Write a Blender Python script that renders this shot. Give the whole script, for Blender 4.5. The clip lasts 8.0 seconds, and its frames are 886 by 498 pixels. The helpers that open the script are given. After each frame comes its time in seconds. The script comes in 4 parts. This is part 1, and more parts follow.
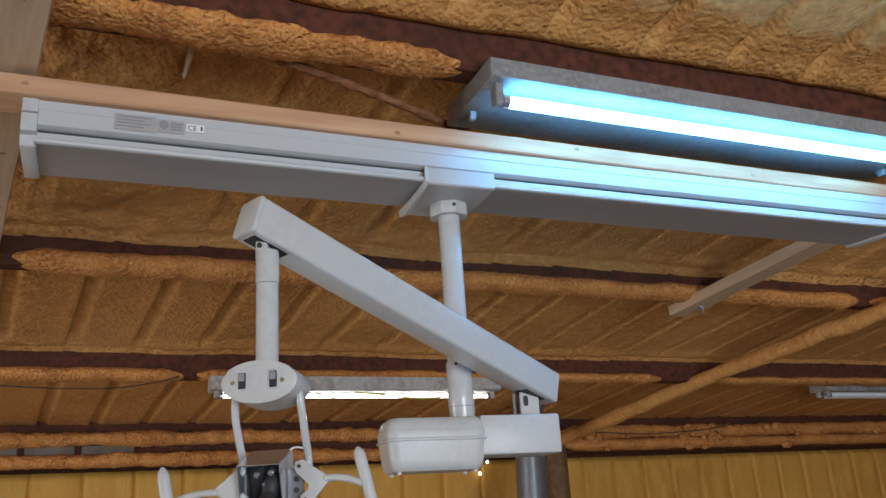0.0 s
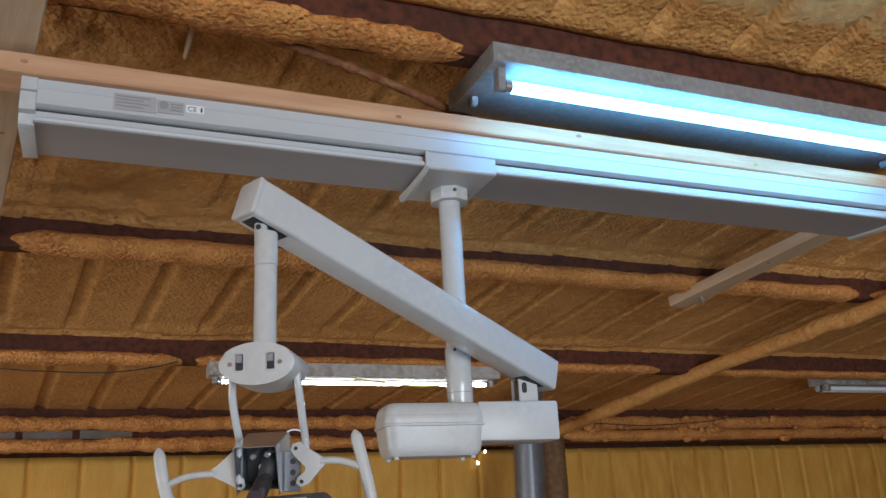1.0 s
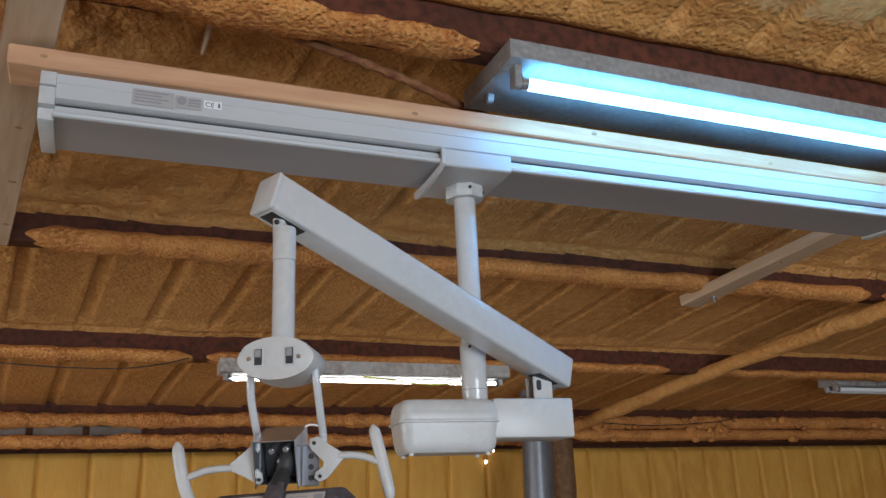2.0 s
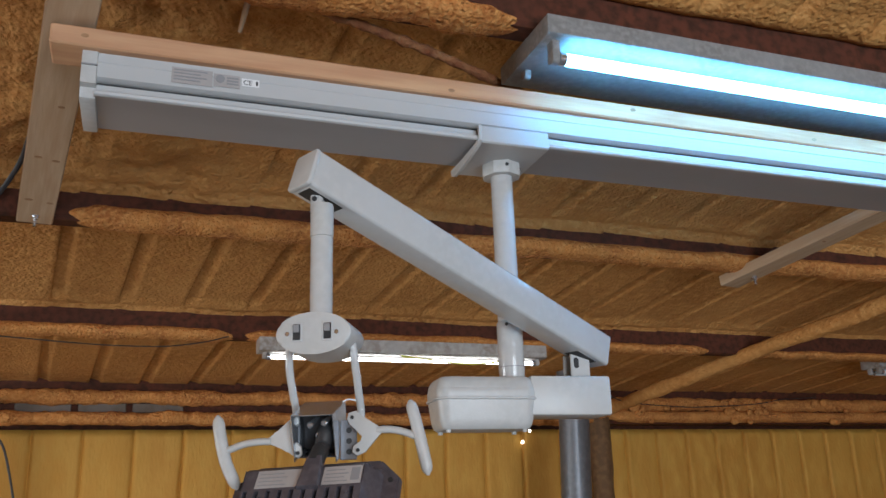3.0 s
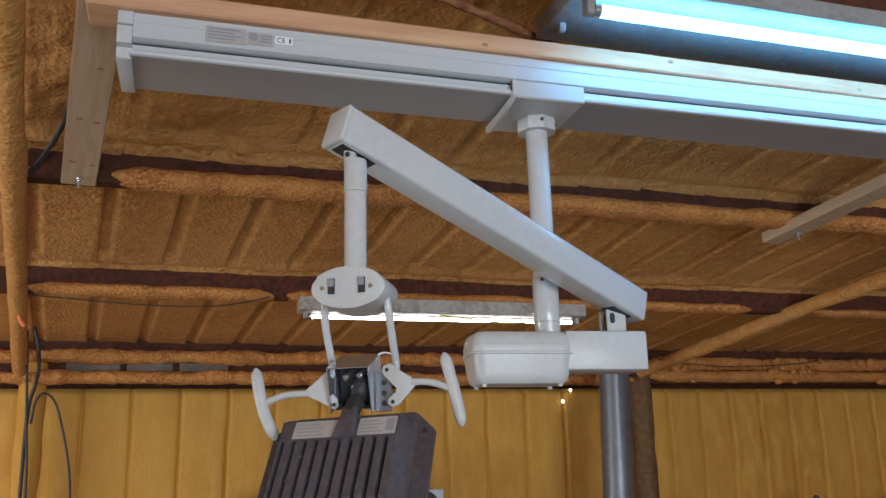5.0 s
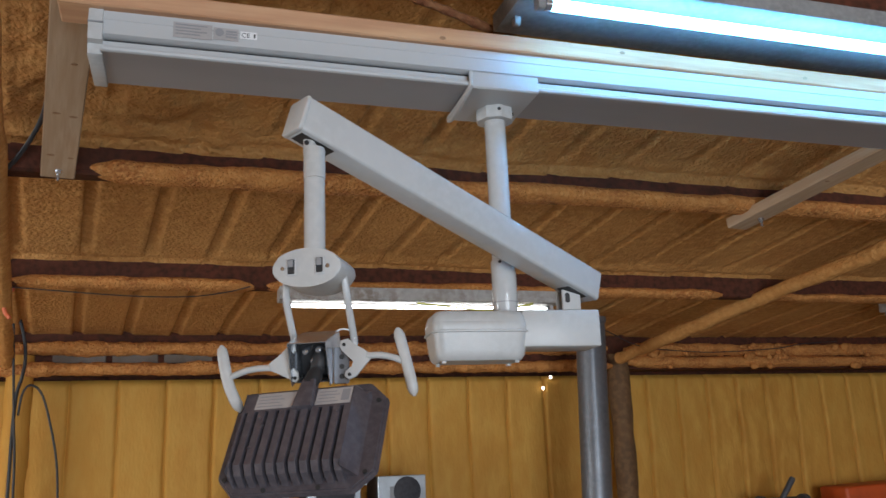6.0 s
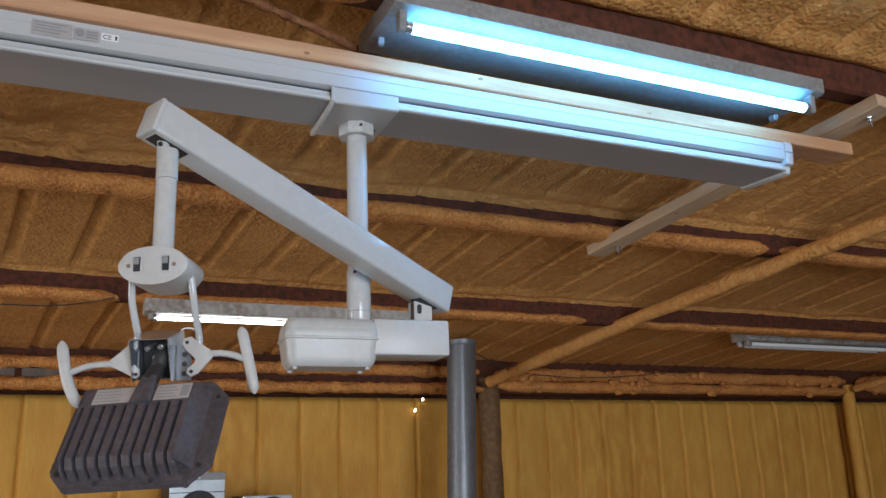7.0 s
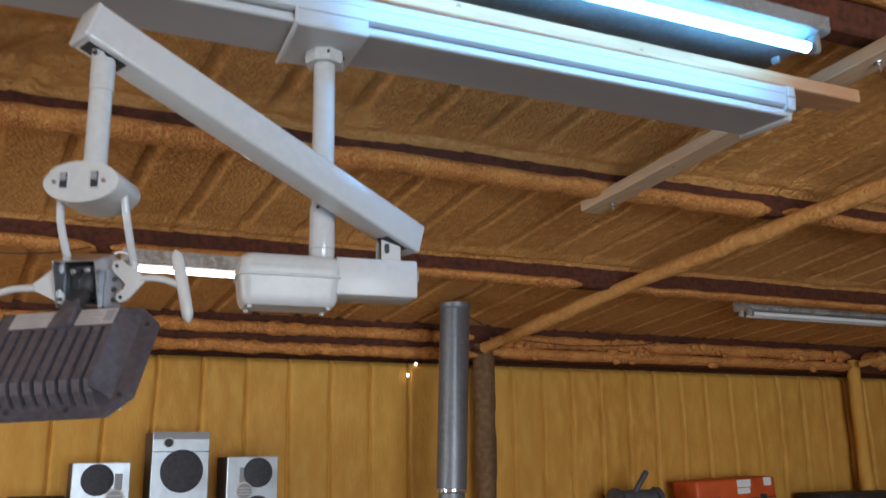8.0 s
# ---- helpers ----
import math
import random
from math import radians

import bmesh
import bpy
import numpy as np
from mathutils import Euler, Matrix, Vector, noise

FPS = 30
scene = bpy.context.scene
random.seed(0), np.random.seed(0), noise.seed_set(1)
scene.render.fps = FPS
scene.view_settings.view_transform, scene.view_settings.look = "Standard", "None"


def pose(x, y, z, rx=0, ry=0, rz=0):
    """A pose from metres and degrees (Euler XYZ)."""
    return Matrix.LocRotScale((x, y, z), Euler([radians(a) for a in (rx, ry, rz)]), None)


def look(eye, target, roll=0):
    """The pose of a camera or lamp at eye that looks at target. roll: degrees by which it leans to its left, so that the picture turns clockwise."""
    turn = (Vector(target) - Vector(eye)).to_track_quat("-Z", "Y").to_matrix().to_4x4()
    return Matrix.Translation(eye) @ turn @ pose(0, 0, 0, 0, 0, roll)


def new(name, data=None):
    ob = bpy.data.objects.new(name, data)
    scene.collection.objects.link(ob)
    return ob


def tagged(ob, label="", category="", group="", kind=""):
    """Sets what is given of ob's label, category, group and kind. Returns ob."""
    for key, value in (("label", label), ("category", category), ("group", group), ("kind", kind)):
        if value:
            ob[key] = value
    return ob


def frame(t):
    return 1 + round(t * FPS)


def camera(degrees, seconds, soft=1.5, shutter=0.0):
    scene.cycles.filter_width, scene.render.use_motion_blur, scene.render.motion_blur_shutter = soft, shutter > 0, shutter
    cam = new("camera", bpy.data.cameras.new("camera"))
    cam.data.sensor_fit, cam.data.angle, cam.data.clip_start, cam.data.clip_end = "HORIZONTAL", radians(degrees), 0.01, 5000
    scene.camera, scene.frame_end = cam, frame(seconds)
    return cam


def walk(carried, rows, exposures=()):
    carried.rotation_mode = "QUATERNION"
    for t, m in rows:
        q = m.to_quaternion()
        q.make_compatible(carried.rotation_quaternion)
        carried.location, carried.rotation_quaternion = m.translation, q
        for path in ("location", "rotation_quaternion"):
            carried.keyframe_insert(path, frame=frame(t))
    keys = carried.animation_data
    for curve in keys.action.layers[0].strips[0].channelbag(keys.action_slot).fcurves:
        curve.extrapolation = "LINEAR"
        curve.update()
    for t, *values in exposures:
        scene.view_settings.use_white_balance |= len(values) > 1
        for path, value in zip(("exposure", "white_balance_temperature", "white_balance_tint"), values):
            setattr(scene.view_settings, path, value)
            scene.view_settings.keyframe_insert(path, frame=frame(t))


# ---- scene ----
cam = camera(53.5, 8.0, 1.5, 0.4)
PATH = [
    (0, (-0.016, -0.02, 1.612), (0.718, 1.738, 2.222), -3.5),
    (0.5, (0.001, -0.027, 1.606), (0.729, 1.736, 2.206), -3.3),
    (1, (-0.011, -0.009, 1.603), (0.723, 1.755, 2.194), -2.8),
    (1.2, (-0.018, 0.001, 1.601), (0.717, 1.763, 2.196), -2.6),
    (2.3, (-0.030, -0.001, 1.595), (0.679, 1.776, 2.179), -2.3),
    (2.5, (-0.029, 0.005, 1.592), (0.663, 1.791, 2.168), -2.3),
    (3, (-0.029, 0.004, 1.589), (0.618, 1.813, 2.144), -1.7),
    (3.5, (-0.027, 0.01, 1.581), (0.583, 1.835, 2.127), -1.4),
    (4, (-0.024, 0.009, 1.577), (0.554, 1.851, 2.097), -1.3),
    (4.5, (-0.022, 0.017, 1.576), (0.551, 1.862, 2.091), -1.3),
    (4.7, (-0.022, 0.016, 1.577), (0.545, 1.869, 2.070), -1.3),
    (5.8, (0.019, -0.078, 1.541), (0.586, 1.783, 2.005), -1.9),
    (6, (0.022, -0.093, 1.53), (0.602, 1.764, 1.994), -2.2),
    (6.2, (0.029, -0.116, 1.523), (0.671, 1.714, 2.013), -2.0),
    (6.5, (0.057, -0.134, 1.497), (0.849, 1.619, 2.045), -2.1),
    (7, (0.074, -0.169, 1.474), (0.883, 1.585, 1.993), -2.0),
    (7.5, (0.123, -0.195, 1.451), (0.928, 1.561, 1.969), -1.8),
    (8, (0.212, -0.072, 1.422), (1.003, 1.704, 1.89), -0.8),
]
walk(cam, [(t, look(eye, target, roll)) for t, eye, target, roll in PATH],
     [(0.0, 0.04), (4.5, 0.08), (6.0, 0.02), (6.5, 0.0), (7.0, 0.10), (8.0, 0.22)])

# ---------- world and light ----------
world = bpy.data.worlds.new("sky")
scene.world = world
world.use_nodes = True
wn = world.node_tree.nodes
sky = wn.new("ShaderNodeTexSky")
sky.sky_type, sky.sun_disc, sky.sun_elevation, sky.sun_rotation = "NISHITA", False, radians(35), radians(200)
wn["Background"].inputs[1].default_value = 0.12
world.node_tree.links.new(sky.outputs[0], wn["Background"].inputs[0])

def area_lamp(name, m, sx, sy, power, color):
    data = bpy.data.lights.new(name, "AREA")
    data.shape, data.size, data.size_y, data.energy, data.color = "RECTANGLE", sx, sy, power, color
    ob = new(name, data)
    ob.matrix_world = m
    return ob

# daylight fill lamps added in assumed, unseen openings behind the camera and at left
area_lamp("added_front_fill", look((0.8, -4.85, 1.3), (0.8, 0.0, 1.75)), 3.4, 2.3, 282, (0.81, 0.95, 1.10))
# side fill, added to brighten the left of the room; no window is known
area_lamp("added_side_fill", look((-3.88, 2.3, 1.35), (0.0, 3.6, 0.9)), 2.0, 1.2, 70, (0.90, 0.98, 1.04))

# ---------- helpers ----------
def link_nodes(nt, a, b):
    nt.links.new(a, b)


def material(name, base, rough=0.5, metal=0.0, var=None, var_scale=6.0, fine=None, fine_scale=60.0, bump=0.0, bump_scale=80.0,
             bump2=0.0, bump2_scale=15.0, stretch=(1, 1, 1), rough_var=0.0, coat=0.0, spec=0.5, cells=0.0, cell_scale=70.0):
    """Principled material: base colour, two scales of colour variation, two scales of relief."""
    mat = bpy.data.materials.new(name)
    mat.use_nodes = True
    nt = mat.node_tree
    b = nt.nodes["Principled BSDF"]
    b.inputs["Roughness"].default_value, b.inputs["Metallic"].default_value = rough, metal
    b.inputs["Coat Weight"].default_value, b.inputs["Specular IOR Level"].default_value = coat, spec
    tc = nt.nodes.new("ShaderNodeTexCoord")
    mp = nt.nodes.new("ShaderNodeMapping")
    mp.inputs["Scale"].default_value = stretch
    link_nodes(nt, tc.outputs["Object"], mp.inputs["Vector"])

    def noise_node(scale, detail=4.0):
        n = nt.nodes.new("ShaderNodeTexNoise")
        n.inputs["Scale"].default_value, n.inputs["Detail"].default_value = scale, detail
        link_nodes(nt, mp.outputs["Vector"], n.inputs["Vector"])
        return n

    color = None
    rgb = nt.nodes.new("ShaderNodeRGB")
    rgb.outputs[0].default_value = (*base, 1)
    color = rgb.outputs[0]
    for col, sc, lo, hi in ((var, var_scale, 0.35, 0.65), (fine, fine_scale, 0.42, 0.68)):
        if col is None:
            continue
        n = noise_node(sc)
        ramp = nt.nodes.new("ShaderNodeMapRange")
        ramp.inputs["From Min"].default_value, ramp.inputs["From Max"].default_value = lo, hi
        link_nodes(nt, n.outputs["Fac"], ramp.inputs["Value"])
        mix = nt.nodes.new("ShaderNodeMix")
        mix.data_type = "RGBA"
        link_nodes(nt, ramp.outputs[0], mix.inputs[0])
        link_nodes(nt, color, mix.inputs[6])
        mix.inputs[7].default_value = (*col, 1)
        color = mix.outputs[2]
    link_nodes(nt, color, b.inputs["Base Color"])
    if rough_var:
        n = noise_node(var_scale * 2.3)
        r = nt.nodes.new("ShaderNodeMapRange")
        r.inputs["To Min"].default_value, r.inputs["To Max"].default_value = max(0.02, rough - rough_var), min(1, rough + rough_var)
        link_nodes(nt, n.outputs["Fac"], r.inputs["Value"])
        link_nodes(nt, r.outputs[0], b.inputs["Roughness"])
    last = None
    for strength, sc in ((bump2, bump2_scale), (bump, bump_scale)):
        if not strength:
            continue
        n = noise_node(sc, 3.0)
        bp = nt.nodes.new("ShaderNodeBump")
        bp.inputs["Strength"].default_value, bp.inputs["Distance"].default_value = 1.0, strength
        link_nodes(nt, n.outputs["Fac"], bp.inputs["Height"])
        if last is not None:
            link_nodes(nt, last, bp.inputs["Normal"])
        last = bp.outputs[0]
    if cells:                                       # bubbly grain of sprayed foam
        v = nt.nodes.new("ShaderNodeTexVoronoi")
        v.feature = "SMOOTH_F1"
        v.inputs["Scale"].default_value = cell_scale
        link_nodes(nt, mp.outputs["Vector"], v.inputs["Vector"])
        bp = nt.nodes.new("ShaderNodeBump")
        bp.invert = True
        bp.inputs["Strength"].default_value, bp.inputs["Distance"].default_value = 1.0, cells
        link_nodes(nt, v.outputs["Distance"], bp.inputs["Height"])
        if last is not None:
            link_nodes(nt, last, bp.inputs["Normal"])
        last = bp.outputs[0]
    if last is not None:
        link_nodes(nt, last, b.inputs["Normal"])
    return mat


def glow(name, color, strength):
    mat = bpy.data.materials.new(name)
    mat.use_nodes = True
    b = mat.node_tree.nodes["Principled BSDF"]
    b.inputs["Base Color"].default_value = (0.9, 0.9, 0.9, 1)
    b.inputs["Emission Color"].default_value = (*color, 1)
    b.inputs["Emission Strength"].default_value = strength
    return mat


def mesh_object(name, bm, mat, smooth=35):
    me = bpy.data.meshes.new(name)
    bmesh.ops.recalc_face_normals(bm, faces=bm.faces)
    bm.to_mesh(me)
    bm.free()
    if smooth:
        me.shade_smooth()
        me.set_sharp_from_angle(angle=radians(smooth))
    if mat is not None:
        me.materials.append(mat)
    return new(name, me)


def part(name, bm, mat, parent, label="", smooth=35):
    ob = mesh_object(name, bm, mat, smooth)
    ob.parent = parent
    if label:
        ob["label"] = label
    return ob


def thing(name, m, label, category, group="", kind=""):
    ob = new(name)
    ob.matrix_world = m
    ob.empty_display_size = 0.05
    return tagged(ob, label, category, group, kind)


def box(bm, lo, hi, bevel=0.0, m=None, segs=1):
    """An upright box from corner to corner, its edges rounded."""
    c = [(a + b) / 2 for a, b in zip(lo, hi)]
    d = [abs(b - a) for a, b in zip(lo, hi)]
    t = Matrix.Translation(c) @ Matrix.Diagonal((*d, 1))
    r = bmesh.ops.create_cube(bm, size=1.0, matrix=t)
    vs = r["verts"]
    if bevel:
        es = list({e for v in vs for e in v.link_edges})
        r2 = bmesh.ops.bevel(bm, geom=es, offset=bevel, segments=segs, profile=0.5, affect="EDGES")
        vs = list({v for f in r2["faces"] for v in f.verts} | {v for v in vs if v.is_valid})
    if m is not None:
        bmesh.ops.transform(bm, matrix=m, verts=vs)
    return vs


def rod(bm, path, radius, sides=14, caps=True, flat=1.0):
    """A round bar swept along a path of points; radius may be a list."""
    pts = [Vector(p) for p in path]
    rad = radius if isinstance(radius, (list, tuple)) else [radius] * len(pts)
    rings, up = [], None
    for i, p in enumerate(pts):
        d = (pts[min(i + 1, len(pts) - 1)] - pts[max(i - 1, 0)]).normalized()
        if up is None:
            up = d.orthogonal().normalized()
        side = d.cross(up).normalized()
        up = side.cross(d).normalized()
        rings.append([bm.verts.new(p + rad[i] * (math.cos(2 * math.pi * k / sides) * side + flat * math.sin(2 * math.pi * k / sides) * up)) for k in range(sides)])
    for a, b in zip(rings, rings[1:]):
        for k in range(sides):
            bm.faces.new((a[k], a[(k + 1) % sides], b[(k + 1) % sides], b[k]))
    if caps:
        bm.faces.new(rings[0])
        bm.faces.new(rings[-1])
    return rings


def smooth_path(pts, n=8):
    """Catmull-Rom through the points."""
    p = [Vector(q) for q in pts]
    p = [2 * p[0] - p[1]] + p + [2 * p[-1] - p[-2]]
    out = []
    for i in range(1, len(p) - 2):
        for k in range(n):
            t = k / n
            out.append(0.5 * ((2 * p[i]) + (p[i + 1] - p[i - 1]) * t + (2 * p[i - 1] - 5 * p[i] + 4 * p[i + 1] - p[i + 2]) * t * t + (3 * p[i] - p[i - 1] - 3 * p[i + 1] + p[i + 2]) * t ** 3))
    out.append(p[-2])
    return out


def prism(bm, outline, a, b, axis="x", bevel=0.0):
    """An outline of 2D points pushed from a to b along an axis."""
    def place(u, v, w):
        return {"x": (w, u, v), "y": (u, w, v), "z": (u, v, w)}[axis]
    r0 = [bm.verts.new(place(u, v, a)) for u, v in outline]
    r1 = [bm.verts.new(place(u, v, b)) for u, v in outline]
    n = len(outline)
    fs = [bm.faces.new((r0[k], r0[(k + 1) % n], r1[(k + 1) % n], r1[k])) for k in range(n)]
    fs += [bm.faces.new(r0), bm.faces.new(list(reversed(r1)))]
    if bevel:
        es = list({e for f in fs[-2:] for e in f.edges})
        bmesh.ops.bevel(bm, geom=es, offset=bevel, segments=2, profile=0.5, affect="EDGES")
    return fs


def ellipse(rx, ry, n=32, cx=0.0, cy=0.0):
    return [(cx + rx * math.cos(2 * math.pi * k / n), cy + ry * math.sin(2 * math.pi * k / n)) for k in range(n)]


def rounded_rect(hx, hy, r, n=5, cx=0.0, cy=0.0):
    out = []
    for qx, qy, a0 in ((1, 1, 0), (-1, 1, 90), (-1, -1, 180), (1, -1, 270)):
        for k in range(n + 1):
            a = radians(a0 + 90 * k / n)
            out.append((cx + qx * (hx - r) + r * math.cos(a), cy + qy * (hy - r) + r * math.sin(a)))
    return out


def sheet(name, xs, ys, fn, mat):
    """A height-field mesh over two lists of coordinates; fn gives the 3D point."""
    verts = [fn(x, y) for y in ys for x in xs]
    w = len(xs)
    faces = [(j * w + i, j * w + i + 1, (j + 1) * w + i + 1, (j + 1) * w + i) for j in range(len(ys) - 1) for i in range(w - 1)]
    me = bpy.data.meshes.new(name)
    me.from_pydata(verts, [], faces)
    me.shade_smooth()
    me.materials.append(mat)
    return new(name, me)


def spread(a, b, step):
    n = max(1, round((b - a) / step))
    return [a + (b - a) * k / n for k in range(n + 1)]


def fbm(x, y, z, octaves=3):
    v, amp = 0.0, 1.0
    for o in range(octaves):
        v += amp * noise.noise((x * 2 ** o, y * 2 ** o, z * 2 ** o + 7.3 * o))
        amp *= 0.5
    return v


# ---------- materials ----------
foam = material("spray_foam", (0.60, 0.285, 0.085), 0.74, var=(0.47, 0.20, 0.052), var_scale=2.2, fine=(0.65, 0.33, 0.105), fine_scale=34, bump=0.0034, bump_scale=150, bump2=0.003, bump2_scale=24, rough_var=0.1, spec=0.3, cells=0.0050, cell_scale=80)
foam_wall = material("spray_foam_wall", (0.62, 0.315, 0.058), 0.72, var=(0.53, 0.25, 0.043), var_scale=1.5, fine=(0.64, 0.345, 0.070), fine_scale=16, bump=0.002, bump_scale=90, bump2=0.003, bump2_scale=12, rough_var=0.1, spec=0.3, cells=0.0016, cell_scale=70, stretch=(1, 1, 0.35))
foam_lip = material("spray_foam_lip", (0.63, 0.258, 0.068), 0.78, var=(0.40, 0.135, 0.036), var_scale=7, fine=(0.68, 0.32, 0.10), fine_scale=80, bump=0.012, bump_scale=95, bump2=0.006, bump2_scale=36, spec=0.25, cells=0.004, cell_scale=115)
primer = material("red_primer", (0.115, 0.036, 0.020), 0.75, var=(0.085, 0.030, 0.018), var_scale=5, fine=(0.05, 0.02, 0.012), fine_scale=40, bump=0.001, bump_scale=90, spec=0.15)
pine = material("pine", (0.50, 0.27, 0.15), 0.6, var=(0.48, 0.235, 0.11), var_scale=5, fine=(0.61, 0.36, 0.20), fine_scale=30, bump=0.0006, bump_scale=120, stretch=(0.12, 1.4, 1.4))
pine_pale = material("pine_pale", (0.50, 0.35, 0.22), 0.65, var=(0.42, 0.27, 0.16), var_scale=6, fine=(0.54, 0.39, 0.26), fine_scale=40, bump=0.0006, bump_scale=120, stretch=(1.4, 0.12, 1.4))
knot = material("knot", (0.36, 0.20, 0.10), 0.6, var=(0.26, 0.13, 0.06), var_scale=60)
enamel = material("white_enamel", (0.49, 0.495, 0.50), 0.15, var=(0.46, 0.463, 0.46), var_scale=5, fine=(0.50, 0.505, 0.505), fine_scale=60, rough_var=0.06)
plastic_white = material("white_plastic", (0.49, 0.49, 0.485), 0.40, var=(0.44, 0.438, 0.425), var_scale=7, fine=(0.50, 0.50, 0.492), fine_scale=70, bump=0.0003, bump_scale=260)
# darker copy of rail_grey: the track underside's shade put into the colour
cover_shade_grey = material("shaded_underside_grey", (0.33, 0.345, 0.37), 0.42, var=(0.29, 0.30, 0.32), var_scale=4, stretch=(0.2, 1, 1), rough_var=0.08)
rail_grey = material("rail_paint", (0.50, 0.505, 0.51), 0.38, var=(0.455, 0.46, 0.46), var_scale=4, stretch=(0.2, 1, 1), rough_var=0.08)
dark = material("near_black", (0.02, 0.02, 0.022), 0.6, var=(0.03, 0.03, 0.03), var_scale=20)
rubber = material("black_rubber", (0.018, 0.018, 0.02), 0.55, var=(0.03, 0.03, 0.032), var_scale=30)
galv = material("galvanized_steel", (0.20, 0.21, 0.23), 0.46, 0.55, var=(0.16, 0.168, 0.185), var_scale=5, fine=(0.215, 0.225, 0.245), fine_scale=40, rough_var=0.08)
zinc = material("bright_zinc", (0.66, 0.68, 0.72), 0.22, 0.85, var=(0.54, 0.55, 0.58), var_scale=25, rough_var=0.1, bump=0.0006, bump_scale=40)
lamp_grey = material("cast_grey_paint", (0.072, 0.062, 0.072), 0.42, var=(0.058, 0.050, 0.058), var_scale=12, fine=(0.092, 0.080, 0.090), fine_scale=90, bump=0.0005, bump_scale=300)
sticker = material("silver_sticker", (0.40, 0.37, 0.36), 0.45, var=(0.34, 0.32, 0.31), var_scale=20)
print_grey = material("grey_print", (0.25, 0.25, 0.26), 0.5)
print_black = material("black_print", (0.03, 0.03, 0.03), 0.5)
paper_white = material("white_paper", (0.75, 0.75, 0.75), 0.5)
fixture_paint = material("fixture_enamel", (0.25, 0.25, 0.255), 0.6, var=(0.19, 0.185, 0.18), var_scale=7, fine=(0.28, 0.275, 0.27), fine_scale=70, bump=0.0005, bump_scale=200)
fixture_dusty = material("fixture_dusty", (0.40, 0.38, 0.36), 0.7, var=(0.26, 0.21, 0.17), var_scale=9, fine=(0.46, 0.44, 0.42), fine_scale=40)
bare_grey = material("bare_grey_metal", (0.15, 0.12, 0.10), 0.7, var=(0.10, 0.075, 0.055), var_scale=14)
rope_foam = material("brown_foam", (0.20, 0.068, 0.030), 0.85, var=(0.32, 0.14, 0.06), var_scale=30, bump=0.006, bump_scale=120, spec=0.2)
tube_on = glow("tube_on", (0.13, 0.57, 1.16), 33.0)
tube_far = glow("tube_far", (0.88, 0.95, 1.0), 10.0)
tube_yellow = material("yellow_cord", (0.60, 0.58, 0.10), 0.5)
tube_off = material("tube_off", (0.72, 0.74, 0.74), 0.15)
daylight_hole = glow("daylight_hole", (1.0, 0.93, 0.80), 6.0)
speaker_silver = material("speaker_silver", (0.54, 0.59, 0.63), 0.35, 0.3, var=(0.40, 0.44, 0.48), var_scale=9)
speaker_side = material("speaker_side", (0.06, 0.045, 0.04), 0.6, var=(0.09, 0.07, 0.06), var_scale=15)
speaker_cone = material("speaker_cloth", (0.035, 0.035, 0.042), 0.8, var=(0.05, 0.05, 0.058), var_scale=60, bump=0.0006, bump_scale=400)
case_orange = material("orange_plastic", (0.62, 0.10, 0.02), 0.5, var=(0.48, 0.07, 0.015), var_scale=7)
cord_orange = material("orange_cord", (0.75, 0.16, 0.06), 0.5)
concrete = material("concrete", (0.24, 0.232, 0.22), 0.8, var=(0.19, 0.185, 0.18), var_scale=1.2, fine=(0.27, 0.26, 0.25), fine_scale=30, bump=0.002, bump_scale=60)
shelf_wood = material("shelf_wood", (0.16, 0.10, 0.06), 0.7, var=(0.10, 0.06, 0.035), var_scale=6, stretch=(0.2, 1, 1))
tool_grey = material("tool_paint", (0.13, 0.14, 0.16), 0.5, 0.3, var=(0.08, 0.085, 0.1), var_scale=12)

# ---------- the building ----------
SLOPE = 0.145
WALL_Y, RIB = 4.84, 0.235


def purlin_z(y):
    """Underside of the purlins."""
    return 2.228 - SLOPE * (y - 3.467)


PURLINS = (-3.56, -2.56, -1.56, -0.57, 0.43, 1.45, 2.51, 3.467)


def step01(v):
    v = min(1.0, max(0.0, v))
    return v * v * (3 - 2 * v)


def deck_z(y):
    return purlin_z(y) + (0.098 if y < 1.45 else 0.118) if y < 3.467 else 2.346 - 0.114 * (y - 3.467)


RIB_STEPS = (-0.100, -0.072, -0.045, -0.020, -0.006, -0.002, 0.002, 0.006, 0.014, 0.027, 0.038, 0.043, 0.048, 0.054, 0.068, 0.092, 0.114)


def rib_x(u, y):
    """The ribs run a little askew to the purlins and shift from sheet to sheet."""
    if y < 1.45:
        return u - 0.036 - 0.11 * (y - 3.0)
    return u - (0.012 if y < 2.51 else 0.048) - 0.11 * (y - 3.0)


def rib_profile(d):
    """Height of a rib's hollow across it: a steep near wall, a sloping far wall."""
    if d < -0.004 or d > 0.056:
        return 0.0
    if d < 0.004:
        return step01((d + 0.004) / 0.008)
    return 1.0 - 0.5 * (d - 0.004) / 0.030 if d < 0.034 else 0.5 * (1 - step01((d - 0.034) / 0.022))


